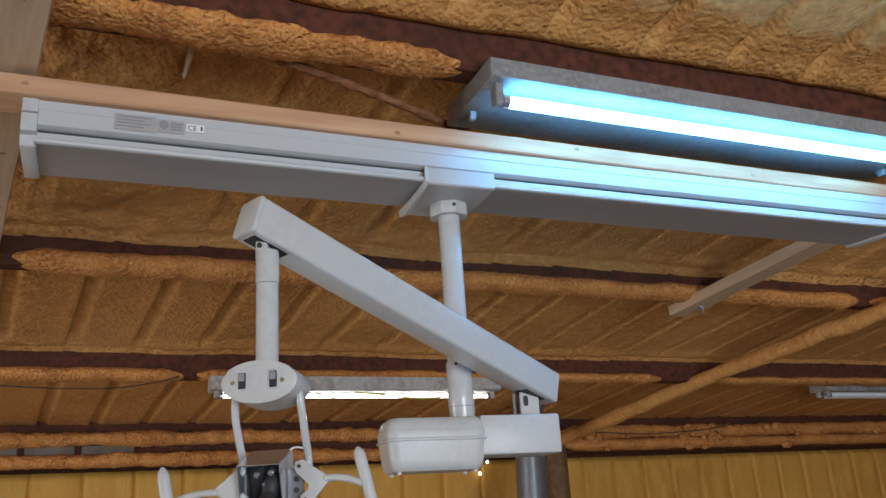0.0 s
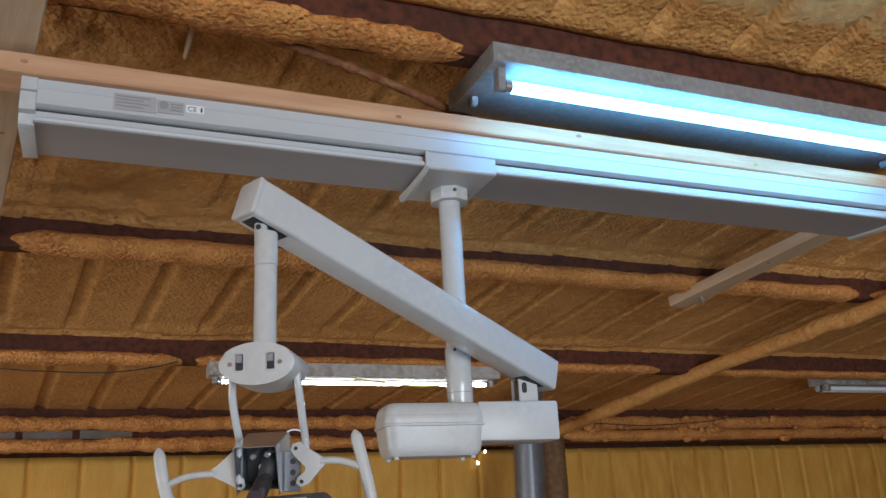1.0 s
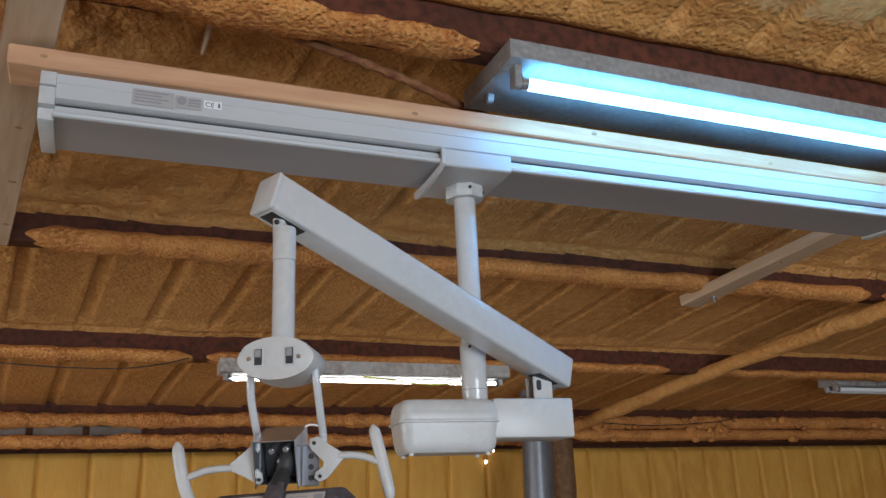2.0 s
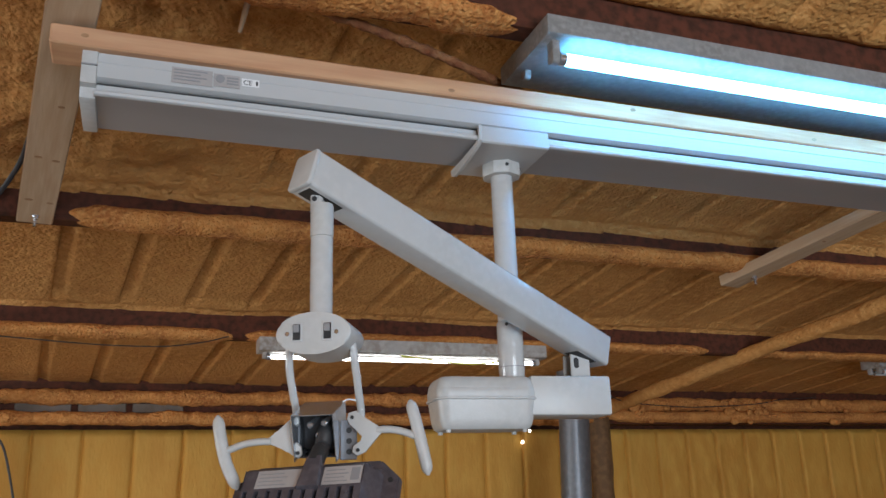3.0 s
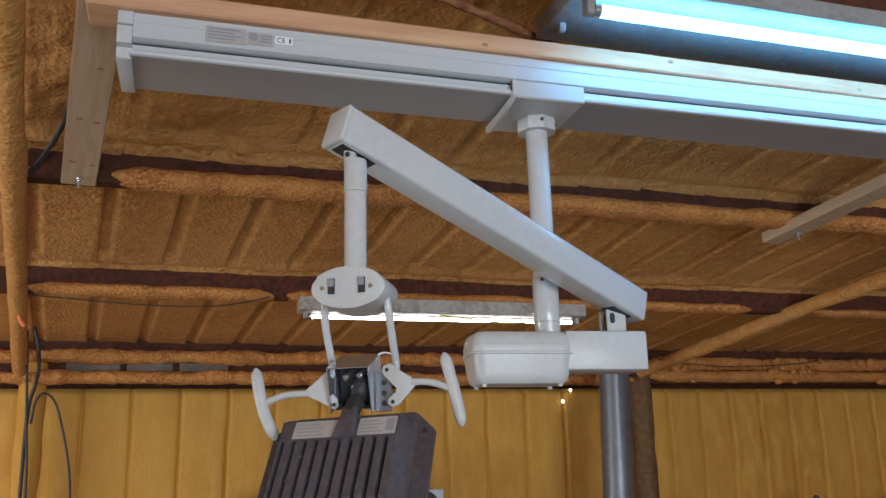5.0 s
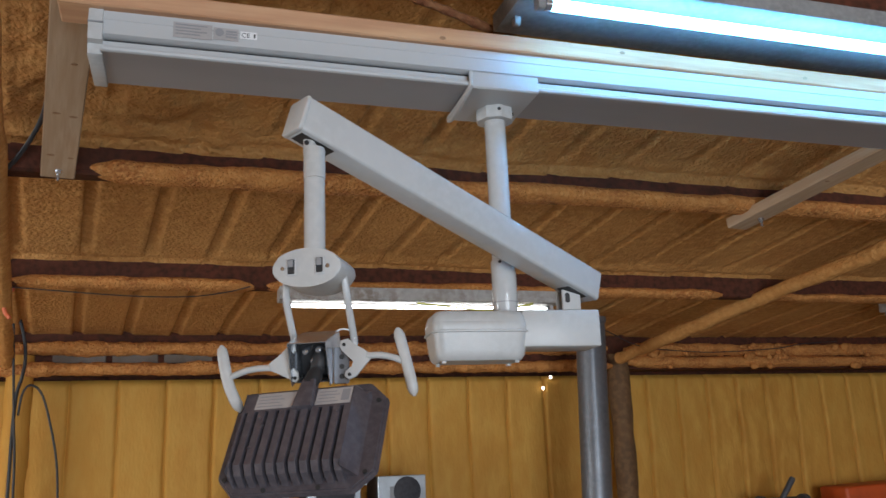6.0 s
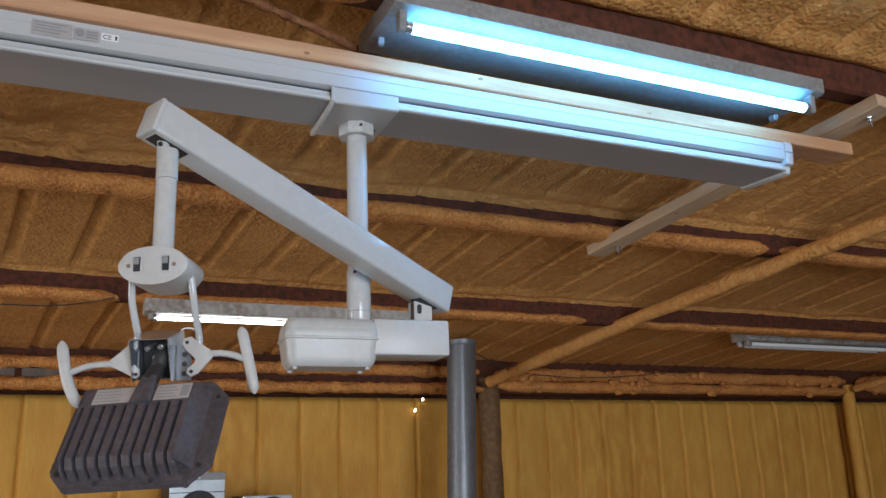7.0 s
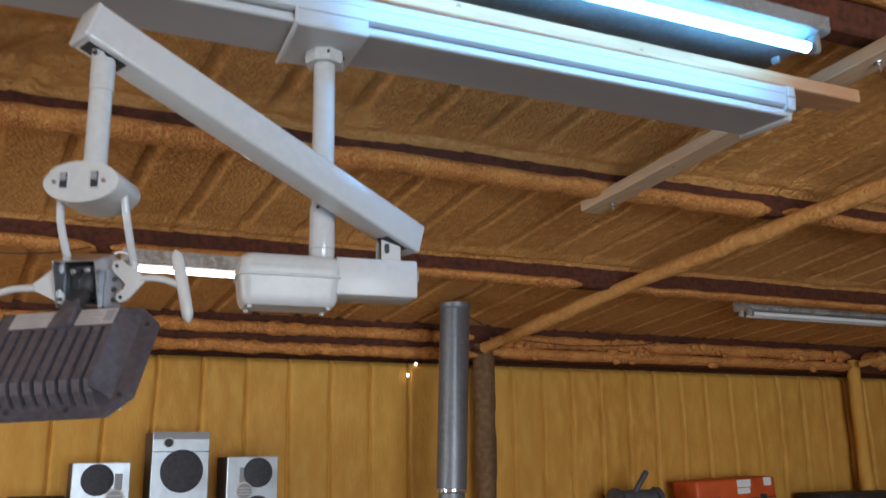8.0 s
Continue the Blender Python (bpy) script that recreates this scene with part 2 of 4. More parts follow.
def deck(u, y):
    """Foam on the underside of the roof, with the hollows of the sheet's ribs."""
    d = (u / RIB - math.floor(u / RIB + 0.5)) * RIB
    x = rib_x(u, y) + 0.007 * fbm(u * 0.7, y * 1.2, 0.3)
    dep = 0.034 if y < 1.45 else (0.013 if y < 2.51 else 0.015)
    calm = min(1.0, max(0.0, (x - 0.15) / 0.5)) if 1.4 < y < 2.5 else 1.0
    near = 1.0
    for p in PURLINS:
        if -0.13 < y - p <= 0.0:
            near = min(near, step01((p - y - 0.02) / 0.11))
    z = deck_z(y) + calm * near * dep * rib_profile(d) * (1.0 + 0.35 * fbm(x * 1.3, y * 2.0, 11.0))
    z -= near * 0.0035 * math.exp(-((d - 0.050) / 0.006) ** 2) * (0.5 + fbm(x * 2, y * 9, 3.0))      # rough bead along a rib
    z -= near * 0.004 * math.exp(-((d + 0.010) / 0.010) ** 2)
    z += 0.006 * fbm(x * 2.2, y * 1.6, 1.0) + 0.0022 * fbm(x * 13, y * 13, 2.0, 2)
    z -= (1 - calm) * (0.026 * (0.3 + fbm(x * 3.1, y * 3.1, 4.0)) + 0.012 * fbm(x * 16, y * 16, 9.0, 2))
    for p in PURLINS:
        dy = y - p
        if -0.15 < dy <= 0.0:                       # a soft rolled edge in front of the web
            z -= (0.014 + 0.014 * fbm(x * 2.5, p, 6.0)) * math.exp(-((dy + 0.035) / 0.035) ** 2)
        elif 0.0 < dy < 0.22 and p != 1.45:         # fills the corner behind the web
            z -= 0.095 * math.exp(-(dy / 0.07) ** 2)
    return (x, y, z)


ys = sorted(set(spread(-5.0, 0.2, 0.2) + spread(0.2, 4.70, 0.020)))
us = spread(-4.6, -1.41, 0.2)[:-1] + [k * RIB + d for k in range(-6, 28) for d in RIB_STEPS] + spread(6.5, 9.6, 0.2)
tagged(sheet("ceiling", us, ys, deck, foam), "tan spray foam between ribs under the sloping metal roof", "ceiling", kind="structure")

# metal roof sheet above the foam
bm = bmesh.new()
prism(bm, [(-5.2, purlin_z(-5.2) + 0.18), (5.0, purlin_z(5.0) + 0.18), (5.0, purlin_z(5.0) + 0.20), (-5.2, purlin_z(-5.2) + 0.20)], -4.1, 9.1)
tagged(mesh_object("roof", bm, galv), "galvanized metal roof sheet above the foam", "roof", kind="structure")


def groove(u):
    """Distance from the nearest joint of the ribbed wall; the sheets differ on both sides of the post."""
    period, start = (0.2405, 1.437) if u < 2.60 else (0.2175, 2.845)
    return ((u - start) / period - math.floor((u - start) / period + 0.5)) * period


def wall_back(u, z):
    d = groove(u)
    far = step01((u - 2.6) / 0.2)
    x = u + (0.010 + 0.006 * far) * fbm(u * 0.6, 0.0, z * 1.4) + 0.03 * far * (1.9 - z) * 0.2
    cut = math.exp(-(d / 0.006) ** 2) + 0.15 * math.exp(-((d + 0.012) / 0.012) ** 2)
    y = WALL_Y - 0.018 + 0.024 * cut * (1.0 + 0.5 * fbm(u * 2.0, 1.0, z * 2.5)) - (0.0015 + 0.003 * far) * math.exp(-((d - 0.020) / 0.014) ** 2)
    y -= 0.010 * fbm(u * 1.4, 3.0, z * 1.1) + 0.004 * fbm(u * 9, 5.0, z * 3, 2)
    if z > 1.955:
        y += 0.035 * ((z - 1.955) / 0.04) ** 2
    return (x, y, z)


JOINT_STEPS = (-0.108, -0.085, -0.060, -0.038, -0.022, -0.012, -0.006, -0.002, 0.002, 0.006, 0.013, 0.024, 0.040, 0.062, 0.085)
xs = spread(-4.0, -1.2, 0.2)[:-1] + sorted(1.437 + 0.2405 * k + d for k in range(-10, 5) for d in JOINT_STEPS if 1.437 + 0.2405 * k + d < 2.60)
xs += [2.60, 2.68] + [2.845 + 0.2175 * k + d for k in range(0, 20) for d in JOINT_STEPS if k or d > -0.10] + spread(7.3, 9.0, 0.2)
zs = spread(0.0, 1.0, 0.25)[:-1] + spread(1.0, 1.93, 0.030)[:-1] + spread(1.93, 1.995, 0.008)
tagged(sheet("wall_back", xs, zs, wall_back, foam_wall), "yellow spray-foamed back wall with vertical ribs", "wall", kind="structure")
bm = bmesh.new()
box(bm, (-4.1, 4.93, -0.1), (9.1, 5.0, 2.30))
tagged(mesh_object("wall_back_cladding", bm, primer), "metal cladding behind the foamed back wall", "wall", kind="structure")

bm = bmesh.new()
box(bm, (-4.1, -5.1, -0.12), (9.1, 5.0, 0.0))
tagged(mesh_object("floor", bm, concrete), "grey concrete shop floor", "floor", kind="structure")
# unseen side walls and front wall, with openings added for the two fill lamps
bm = bmesh.new()
box(bm, (8.9, -5.0, 0.0), (9.0, 4.9, 3.6))
tagged(mesh_object("wall_right", bm, foam_wall), "spray-foamed side wall", "wall", kind="structure")
bm = bmesh.new()
for lo, hi in (((-4.0, -5.0, 0), (-3.9, 1.2, 3.6)), ((-4.0, 3.4, 0), (-3.9, 4.9, 3.6)), ((-4.0, 1.2, 0), (-3.9, 3.4, 0.7)), ((-4.0, 1.2, 2.0), (-3.9, 3.4, 3.6))):
    box(bm, lo, hi)
tagged(mesh_object("wall_left", bm, foam_wall), "unseen spray-foamed side wall with an opening added for a fill lamp", "wall", kind="structure")
bm = bmesh.new()
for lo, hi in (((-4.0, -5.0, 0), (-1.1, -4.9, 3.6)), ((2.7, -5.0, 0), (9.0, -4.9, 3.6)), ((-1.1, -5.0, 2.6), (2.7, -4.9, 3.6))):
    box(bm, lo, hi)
tagged(mesh_object("wall_front", bm, foam_wall), "unseen spray-foamed front wall with an opening added for a fill lamp", "wall", kind="structure")


def foam_roll(bm, x0, x1, y, z, ry, rz, seed, step=0.02, sides=12, rough=0.22):
    """A lumpy roll of foam along x."""
    rings = []
    for x in spread(x0, x1, step):
        s = 1.0 + rough * fbm(x * 3.5, seed, 0.0) + 0.5 * rough * fbm(x * 17, seed, 3.0, 2)
        s *= min(1.0, 0.35 + 8 * min(x - x0, x1 - x))
        cy, cz = y + 0.008 * fbm(x * 3, seed, 5.0), z + 0.006 * fbm(x * 4, seed, 8.0)
        ring = []
        for k in range(sides):
            a = 2 * math.pi * k / sides
            t = s * (1.0 + 0.6 * rough * fbm(x * 30, 2.6 * math.cos(a) + seed, 2.2 * math.sin(a), 2))
            ring.append(bm.verts.new((x, cy + ry * t * math.cos(a), cz + rz * t * math.sin(a))))
        rings.append(ring)
    for a, b in zip(rings, rings[1:]):
        for k in range(sides):
            bm.faces.new((a[k], a[(k + 1) % sides], b[(k + 1) % sides], b[k]))
    bm.faces.new(rings[0])
    bm.faces.new(rings[-1])


def purlin(y, x0, x1, rolls, seed, rough=0.11):
    z = purlin_z(y)
    p = thing("purlin", pose(x0, y, z), "dark red primed steel purlin edged with lumpy orange foam", "beam", "roof purlins", "structure")
    bm = bmesh.new()
    prism(bm, [(0.0, 0.17), (0.0, 0.012), (0.008, 0.004), (0.060, 0.004), (0.060, 0.016), (0.063, 0.016), (0.063, 0.001), (0.006, 0.001), (-0.003, 0.010), (-0.003, 0.17)], 0, x1 - x0)
    part("steel_channel", bm, primer, p)
    for i, (a, b, r) in enumerate(rolls):
        bm = bmesh.new()
        foam_roll(bm, a - x0, b - x0, 0.022, 0.85 * r - 0.008, 0.056, 0.85 * r + 0.003, seed + i * 3.7, step=0.010, sides=18, rough=rough)
        part("foam_edge", bm, foam_lip, p, smooth=60)
    return p


purlin(-2.56, -3.9, 8.9, (), 1.0)
purlin(-0.57, -3.9, 8.9, ((-3.9, 8.9, 0.026),), 2.0)
purlin(0.43, -3.9, 8.9, ((-3.9, 8.9, 0.026),), 3.0)
purlin(1.45, -3.9, 8.9, ((-3.9, -0.25, 0.026), (-0.22, 0.68, 0.023)), 11.0, 0.30)
purlin(2.51, -3.9, 8.9, ((-3.9, -0.42, 0.03), (-0.24, 2.83, 0.033), (2.86, 8.8, 0.026)), 15.0)
purlin(3.467, -3.9, 8.9, ((-3.9, -0.65, 0.026), (-0.58, 0.34, 0.028), (0.36, 2.53, 0.026), (2.72, 8.8, 0.020)), 19.0)

# eave strut along the top of the back wall
eave = thing("eave_strut", pose(-3.9, 4.62, 2.0), "foam-crusted steel eave strut over the back wall", "beam", "", "structure")
bm = bmesh.new()
prism(bm, [(0.045, 0.27), (0.045, 0.012), (0.20, 0.012), (0.20, 0.016), (0.049, 0.016), (0.049, 0.27)], 0, 12.8)
part("steel_channel", bm, primer, eave)
for x0, x1, y, z, ry, rz, sd, rg in ((-3.9, 2.50, 0.02, 0.133, 0.045, 0.034, 31.0, 0.35), (-3.9, 2.52, 0.015, 0.030, 0.05, 0.032, 37.0, 0.35),
                                     (2.62, 5.58, 0.03, 0.125, 0.042, 0.040, 33.0, 0.22), (2.62, 5.58, 0.03, 0.052, 0.045, 0.034, 41.0, 0.12), (5.70, 8.9, 0.02, 0.11, 0.05, 0.06, 35.0, 0.5)):
    bm = bmesh.new()
    foam_roll(bm, x0 + 3.9, x1 + 3.9, y, z, ry, rz, sd, step=0.014, sides=16, rough=rg)
    part("foam_edge", bm, foam_lip, eave, smooth=60)
rng = random.Random(7)
for k in range(60):                                 # popped blisters of foam, thickest in the middle of the bay
    x = rng.uniform(2.66, 5.45) if k % 3 else rng.gauss(3.55, 0.22)
    r = rng.uniform(0.014, 0.030)
    z = rng.uniform(0.070, 0.150) if k % 10 else 0.02
    bm = bmesh.new()
    bmesh.ops.create_icosphere(bm, subdivisions=2, radius=r, matrix=Matrix.Translation((x + 3.9, -0.014, z)) @ Matrix.Diagonal((1.2, 0.7, 0.85, 1)))
    for v in bm.verts:
        v.co += 0.007 * Vector((fbm(v.co.x * 30, v.co.y * 30, v.co.z * 30), fbm(v.co.x * 30 + 9, v.co.y * 30, v.co.z * 30), fbm(v.co.x * 30, v.co.y * 30 + 5, v.co.z * 30)))
    part("foam_lump", bm, foam_lip, eave, smooth=60)
for x0, x1 in ((-0.55, -0.30), (-0.27, -0.05), (-0.02, 0.22)):
    bm = bmesh.new()
    box(bm, (x0 + 3.9, 0.020, 0.060), (x1 + 3.9, 0.030, 0.105), 0.003)
    part("bare_strip", bm, bare_grey, eave, "bare grey strip between foam")


# brown copy of the foam, with the shade behind the stove pipe painted in
post_shade_brown = material("shaded_foam_post", (0.15, 0.075, 0.03), 0.8, var=(0.10, 0.05, 0.02), var_scale=4, fine=(0.19, 0.10, 0.04), fine_scale=30, bump=0.002, bump_scale=60)


def rafter(x_wall, y0, x_far, seed, r=0.058, post_mat=None):
    """A foam-covered frame: post on the wall and rafter under the purlins."""
    t = thing("frame_post", pose(x_wall, 4.66, 0.0), "foam-covered steel post and rafter of the building frame", "post", "building frames", "structure")
    bm = bmesh.new()
    pts = [(0.0, 0.0, z) for z in spread(0.0, 2.10, 0.04)]
    rings = rod(bm, pts, [0.88 * r * (1.05 + 0.12 * fbm(seed, p[2] * 3, 0.0)) for p in pts], 14)
    for ring in rings:
        for v in ring:
            v.co.x += 0.006 * fbm(v.co.x * 9 + seed, v.co.y * 9, v.co.z * 9)
    part("post", bm, post_mat or foam_wall, t, smooth=60)
    bm = bmesh.new()
    pts, n = [], 130
    for k in range(n + 1):
        y = 4.55 + (y0 - 4.55) * k / n
        pts.append((-0.045 + x_far * k / n, y - 4.66, min(purlin_z(y) - 0.008, 2.225 - 0.11 * (y - 3.467))))
    rings = rod(bm, pts, [0.56 * r * (0.9 + 0.16 * fbm(seed + 5, p[1] * 2.4, 0.0)) for p in pts], 14)
    for ring in rings:
        for v in ring:
            v.co.z += 0.008 * fbm(v.co.x * 8 + seed, v.co.y * 8, v.co.z * 8)
    part("rafter", bm, foam, t, smooth=60)
    return t


rafter(2.575, -2.0, 1.10, 50.0, 0.07, post_shade_brown)
rafter(-0.695, -2.0, 0.86, 60.0, 0.066)
rafter(5.62, -2.0, 1.15, 70.0, 0.05)


# daylight through two nail holes in the wall
for x, z, r in ((2.192, 1.982, 0.009), (2.141, 1.917, 0.010)):
    bm = bmesh.new()
    prism(bm, ellipse(r * 0.7, r, 12, x, z), 4.790, 4.80, "y")
    tagged(mesh_object("nail_hole", bm, daylight_hole), "small bright hole with daylight showing through", "hole", "holes in the wall", "structure")

# stove pipe
pipe = thing("stove_pipe", pose(2.122, 4.15, 0.0), "round galvanized stove pipe rising to the roof", "pipe")
bm = bmesh.new()
rod(bm, [(0.0, 0, 1.27), (0.0, 0, 1.275), (0.035, 0, 2.215), (0.035, 0, 2.22)], [0.072, 0.078, 0.079, 0.076], 32)
part("upper_section", bm, galv, pipe)
bm = bmesh.new()
rod(bm, [(-0.03, 0, 0.0), (0.0, 0, 1.29)], 0.068, 32)
part("lower_section", bm, galv, pipe)
bm = bmesh.new()
rod(bm, [(0.035, 0, 2.205), (0.035, 0, 2.215), (0.035, 0, 2.235)], [0.079, 0.086, 0.086], 32)
part("rim", bm, galv, pipe)
bm = bmesh.new()
rod(bm, [(0.0, 0, 1.262), (0.0, 0, 1.270), (0.0, 0, 1.282), (0.0, 0, 1.290)], [0.072, 0.079, 0.079, 0.072], 32)
part("joint_band", bm, zinc, pipe, "bright crimped joint band")

# ---------- timber that carries the track ----------
def bolt(parent, x, y, z):
    bm = bmesh.new()
    rod(bm, [(x, y, z + 0.01), (x, y, z - 0.030)], 0.004, 10)
    part("bolt", bm, zinc, parent)
    bm = bmesh.new()
    rod(bm, [(x, y, z + 0.001), (x, y, z - 0.002)], 0.011, 16)
    part("washer", bm, zinc, parent)
    bm = bmesh.new()
    rod(bm, [(x, y, z - 0.002), (x, y, z - 0.010)], 0.0075, 6)
    part("nut", bm, zinc, parent, smooth=0)


def crosspiece(a, b, knots, bolts):
    """A board under two purlins, from its front end a to its back end b (underside middles)."""
    a, b = Vector(a), Vector(b)
    d = (b - a).normalized()
    side = d.cross(Vector((0, 0, 1))).normalized()
    up = side.cross(d)
    m = Matrix((( side.x, d.x, up.x, a.x), (side.y, d.y, up.y, a.y), (side.z, d.z, up.z, a.z), (0, 0, 0, 1)))
    t = thing("support_board", m, "pale pine board bolted across the purlins above the track", "board", "support boards")
    L = (b - a).length
    bm = bmesh.new()
    box(bm, (-0.0445, 0, 0), (0.0445, L, 0.038), 0.003)
    part("plank", bm, pine_pale, t)
    for kx, ky, kr in knots:
        bm = bmesh.new()
        prism(bm, ellipse(kr, kr * 0.55, 14, kx, ky), -0.0006, 0.002, "z")
        part("knot_mark", bm, knot, t)
    for bx, by in bolts:
        bolt(t, bx, by, 0.0)
    return t


crosspiece((-0.135, 1.24, 2.476), (-0.305, 2.47, 2.338), ((0.012, 0.62, 0.007), (-0.016, 0.86, 0.009), (0.022, 0.87, 0.009), (-0.022, 1.10, 0.010), (0.028, 1.11, 0.008)), ((0.0, 0.07), (0.0, 1.20)))
crosspiece((2.205, 1.40, 2.466), (2.02, 2.62, 2.322), ((0.01, 0.3, 0.007), (-0.015, 0.8, 0.008)), ((0.0, 0.06), (0.012, 1.13)))

ledger = thing("ledger_board", pose(-0.208, 1.535, 2.392, 0, 0.15, 0.55) @ pose(0.208, 0, 0), "reddish pine board above the light track", "board")
bm = bmesh.new()
box(bm, (-0.208, 0, 0), (2.232, 0.089, 0.038), 0.003)
part("plank", bm, pine, ledger)
for kx, kz in ((-0.15, 0.02), (0.55, 0.012), (0.98, 0.026), (1.48, 0.015)):
    bm = bmesh.new()
    prism(bm, ellipse(0.007, 0.004, 12, kx, kz), -0.0005, 0.001, "y")
    part("knot_mark", bm, knot, ledger)

# ---------- ceiling track of the dental light ----------
track = thing("light_track", pose(1.95, 1.556, 2.387, 0, 0.24, 0) @ pose(-1.95, 0, 0), "long pale grey enclosed ceiling track of a dental light", "track")
X0, X1 = -0.128, 1.952
bm = bmesh.new()
prism(bm, [(0.004, 0.0), (0.0005, -0.003), (0.0005, -0.021), (0.0018, -0.0225), (0.0024, -0.050), (0.011, -0.055), (0.022, -0.055), (0.022, -0.0605), (0.015, -0.0605), (0.015, -0.0770), (0.175, -0.074), (0.179, -0.068), (0.179, 0.0)], X0, X1)
part("housing", bm, rail_grey, track)
bm = bmesh.new()
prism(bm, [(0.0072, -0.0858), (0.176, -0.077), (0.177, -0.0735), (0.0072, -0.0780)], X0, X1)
part("lower_cover", bm, cover_shade_grey, track, "cover panel under the track, its shade painted as darker grey")
bm = bmesh.new()
prism(bm, [(0.002, -0.0765), (0.0005, -0.0790), (0.0012, -0.0840), (0.0045, -0.0862), (0.0070, -0.0862), (0.0070, -0.0765)], X0, X1)
part("cover_lip", bm, rail_grey, track)
# black strip that paints the shade under the housing's overhang
bm = bmesh.new()
prism(bm, [(0.0190, -0.0553), (0.0190, -0.0602), (0.0215, -0.0602), (0.0215, -0.0553)], X0, X1)
part("groove_shade", bm, dark, track, "dark strip painted for the shade in the track's groove")


def end_cap(x, sgn):
    bm = bmesh.new()
    outline = [(0.002, 0.002), (-0.004, -0.003), (-0.006, -0.016), (-0.002, -0.066), (0.014, -0.068), (0.015, -0.088), (0.020, -0.091), (0.186, -0.082), (0.187, 0.002)]
    prism(bm, outline, min(x, x + sgn * 0.027), max(x, x + sgn * 0.027), "x", 0.002)
    cap = part("end_cap", bm, plastic_white, track)
    bm = bmesh.new()
    prism(bm, [(-0.0072, -0.030), (-0.0072, -0.033), (0.0, -0.033), (0.0, -0.030)], min(x, x + sgn * 0.0272), max(x, x + sgn * 0.0272), "x")
    part("seam", bm, print_grey, cap)


end_cap(X0 + 0.002, -1)
end_cap(X1 - 0.002, 1)


def face_bar(parent, name, x0, x1, z0, z1, y, mat, label=""):
    bm = bmesh.new()
    box(bm, (x0, y, z0), (x1, y + 0.0007, z1))
    return part(name, bm, mat, parent, label, 0)


sl = face_bar(track, "rating_label", 0.002, 0.076, -0.044, -0.012, -0.0002, sticker, "faded silver rating label")
for k in range(4):
    face_bar(sl, "print_line", 0.006, 0.066 - 0.012 * (k % 2), -0.018 - 0.0065 * k, -0.0155 - 0.0065 * k, -0.0009, print_grey)
s2 = face_bar(track, "approval_label", 0.078, 0.127, -0.041, -0.015, -0.0002, sticker, "silver approval label with dark print")
bm = bmesh.new()
prism(bm, ellipse(0.0085, 0.0085, 18, 0.090, -0.025), -0.0010, -0.0002, "y")
part("round_mark", bm, print_grey, s2)
for k in range(3):
    face_bar(s2, "print_line", 0.102, 0.124, -0.023 - 0.006 * k, -0.0195 - 0.006 * k, -0.0009, print_grey)
s3 = face_bar(track, "ce_label", 0.130, 0.163, -0.034, -0.018, -0.0002, paper_white, "small white label with black letters")
cu = bpy.data.curves.new("ce_text", "FONT")
cu.body, cu.size, cu.extrude = "CE", 0.014, 0.0002
tx = bpy.data.objects.new("ce_text", cu)
scene.collection.objects.link(tx)
dg = bpy.context.evaluated_depsgraph_get()
me = bpy.data.meshes.new_from_object(tx.evaluated_get(dg))
bpy.data.objects.remove(tx)
me.materials.clear()
me.materials.append(print_black)
te = new("letters", me)
te.parent = s3
te.matrix_basis = pose(0.1325, -0.0008, -0.031, 90, 0, 0)
face_bar(s3, "print_mark", 0.1565, 0.160, -0.0305, -0.0215, -0.0009, print_black)

# ---------- dental light on its trolley ----------
light = thing("dental_light", pose(0.706, 1.665, 2.316), "white ceiling-track dental light with folding arm, carrying a grey floodlight", "dental light")
AT = Vector((0.706, 1.665, 2.316))


def loc(p):
    return Vector(p) - AT


# trolley that hooks over the track's lower cover
bm = bmesh.new()
out = [(-0.114, 0.0190), (-0.114, -0.014), (-0.111, -0.017), (0.055, -0.0205), (0.068, -0.0195), (0.072, -0.013), (0.060, -0.0125), (-0.100, -0.0115), (-0.1085, -0.004), (-0.1085, 0.006), (-0.0935, 0.006), (-0.0935, 0.0190)]
prism(bm, out, -0.092, 0.063, "x", 0.0008)
part("trolley", bm, rail_grey, light)
bm = bmesh.new()
prism(bm, [(-0.117, 0.0200), (-0.117, -0.014), (-0.106, -0.022), (-0.060, -0.029), (0.000, -0.036), (0.036, -0.038), (0.054, -0.032), (0.056, -0.021), (0.046, -0.026), (0.022, -0.0245), (-0.030, -0.017), (-0.100, -0.0125), (-0.1115, -0.004), (-0.1115, 0.0200)], -0.0970, -0.0900, "x", 0.0008)
part("end_lip", bm, plastic_white, light)
bm = bmesh.new()
rod(bm, [(0.0, 0, -0.012), (0.0, 0, -0.018), (0.0, 0, -0.040), (0.0, 0, -0.046)], [0.040, 0.043, 0.044, 0.041], 8)
col = part("collar", bm, plastic_white, light)
for a in (-95, -25):
    bm = bmesh.new()
    dx, dy = math.cos(radians(a)), math.sin(radians(a))
    rod(bm, [(0.0385 * dx, 0.0385 * dy, -0.029), (0.0435 * dx, 0.0435 * dy, -0.029)], 0.004, 10)
    part("screw", bm, dark, col)
P0, P1 = Vector((0, 0, -0.04)), Vector((0.002, 0.0, -0.485))
bm = bmesh.new()
rod(bm, [P0, P0.lerp(P1, 0.77)], 0.0238, 28)
part("pole", bm, enamel, light)
bm = bmesh.new()
q = [P0.lerp(P1, t) for t in (0.735, 0.745, 0.97, 0.975, 1.0)]
rod(bm, q, [0.0245, 0.0270, 0.0270, 0.0264, 0.0264], 28)
slv = part("sleeve", bm, enamel, light)
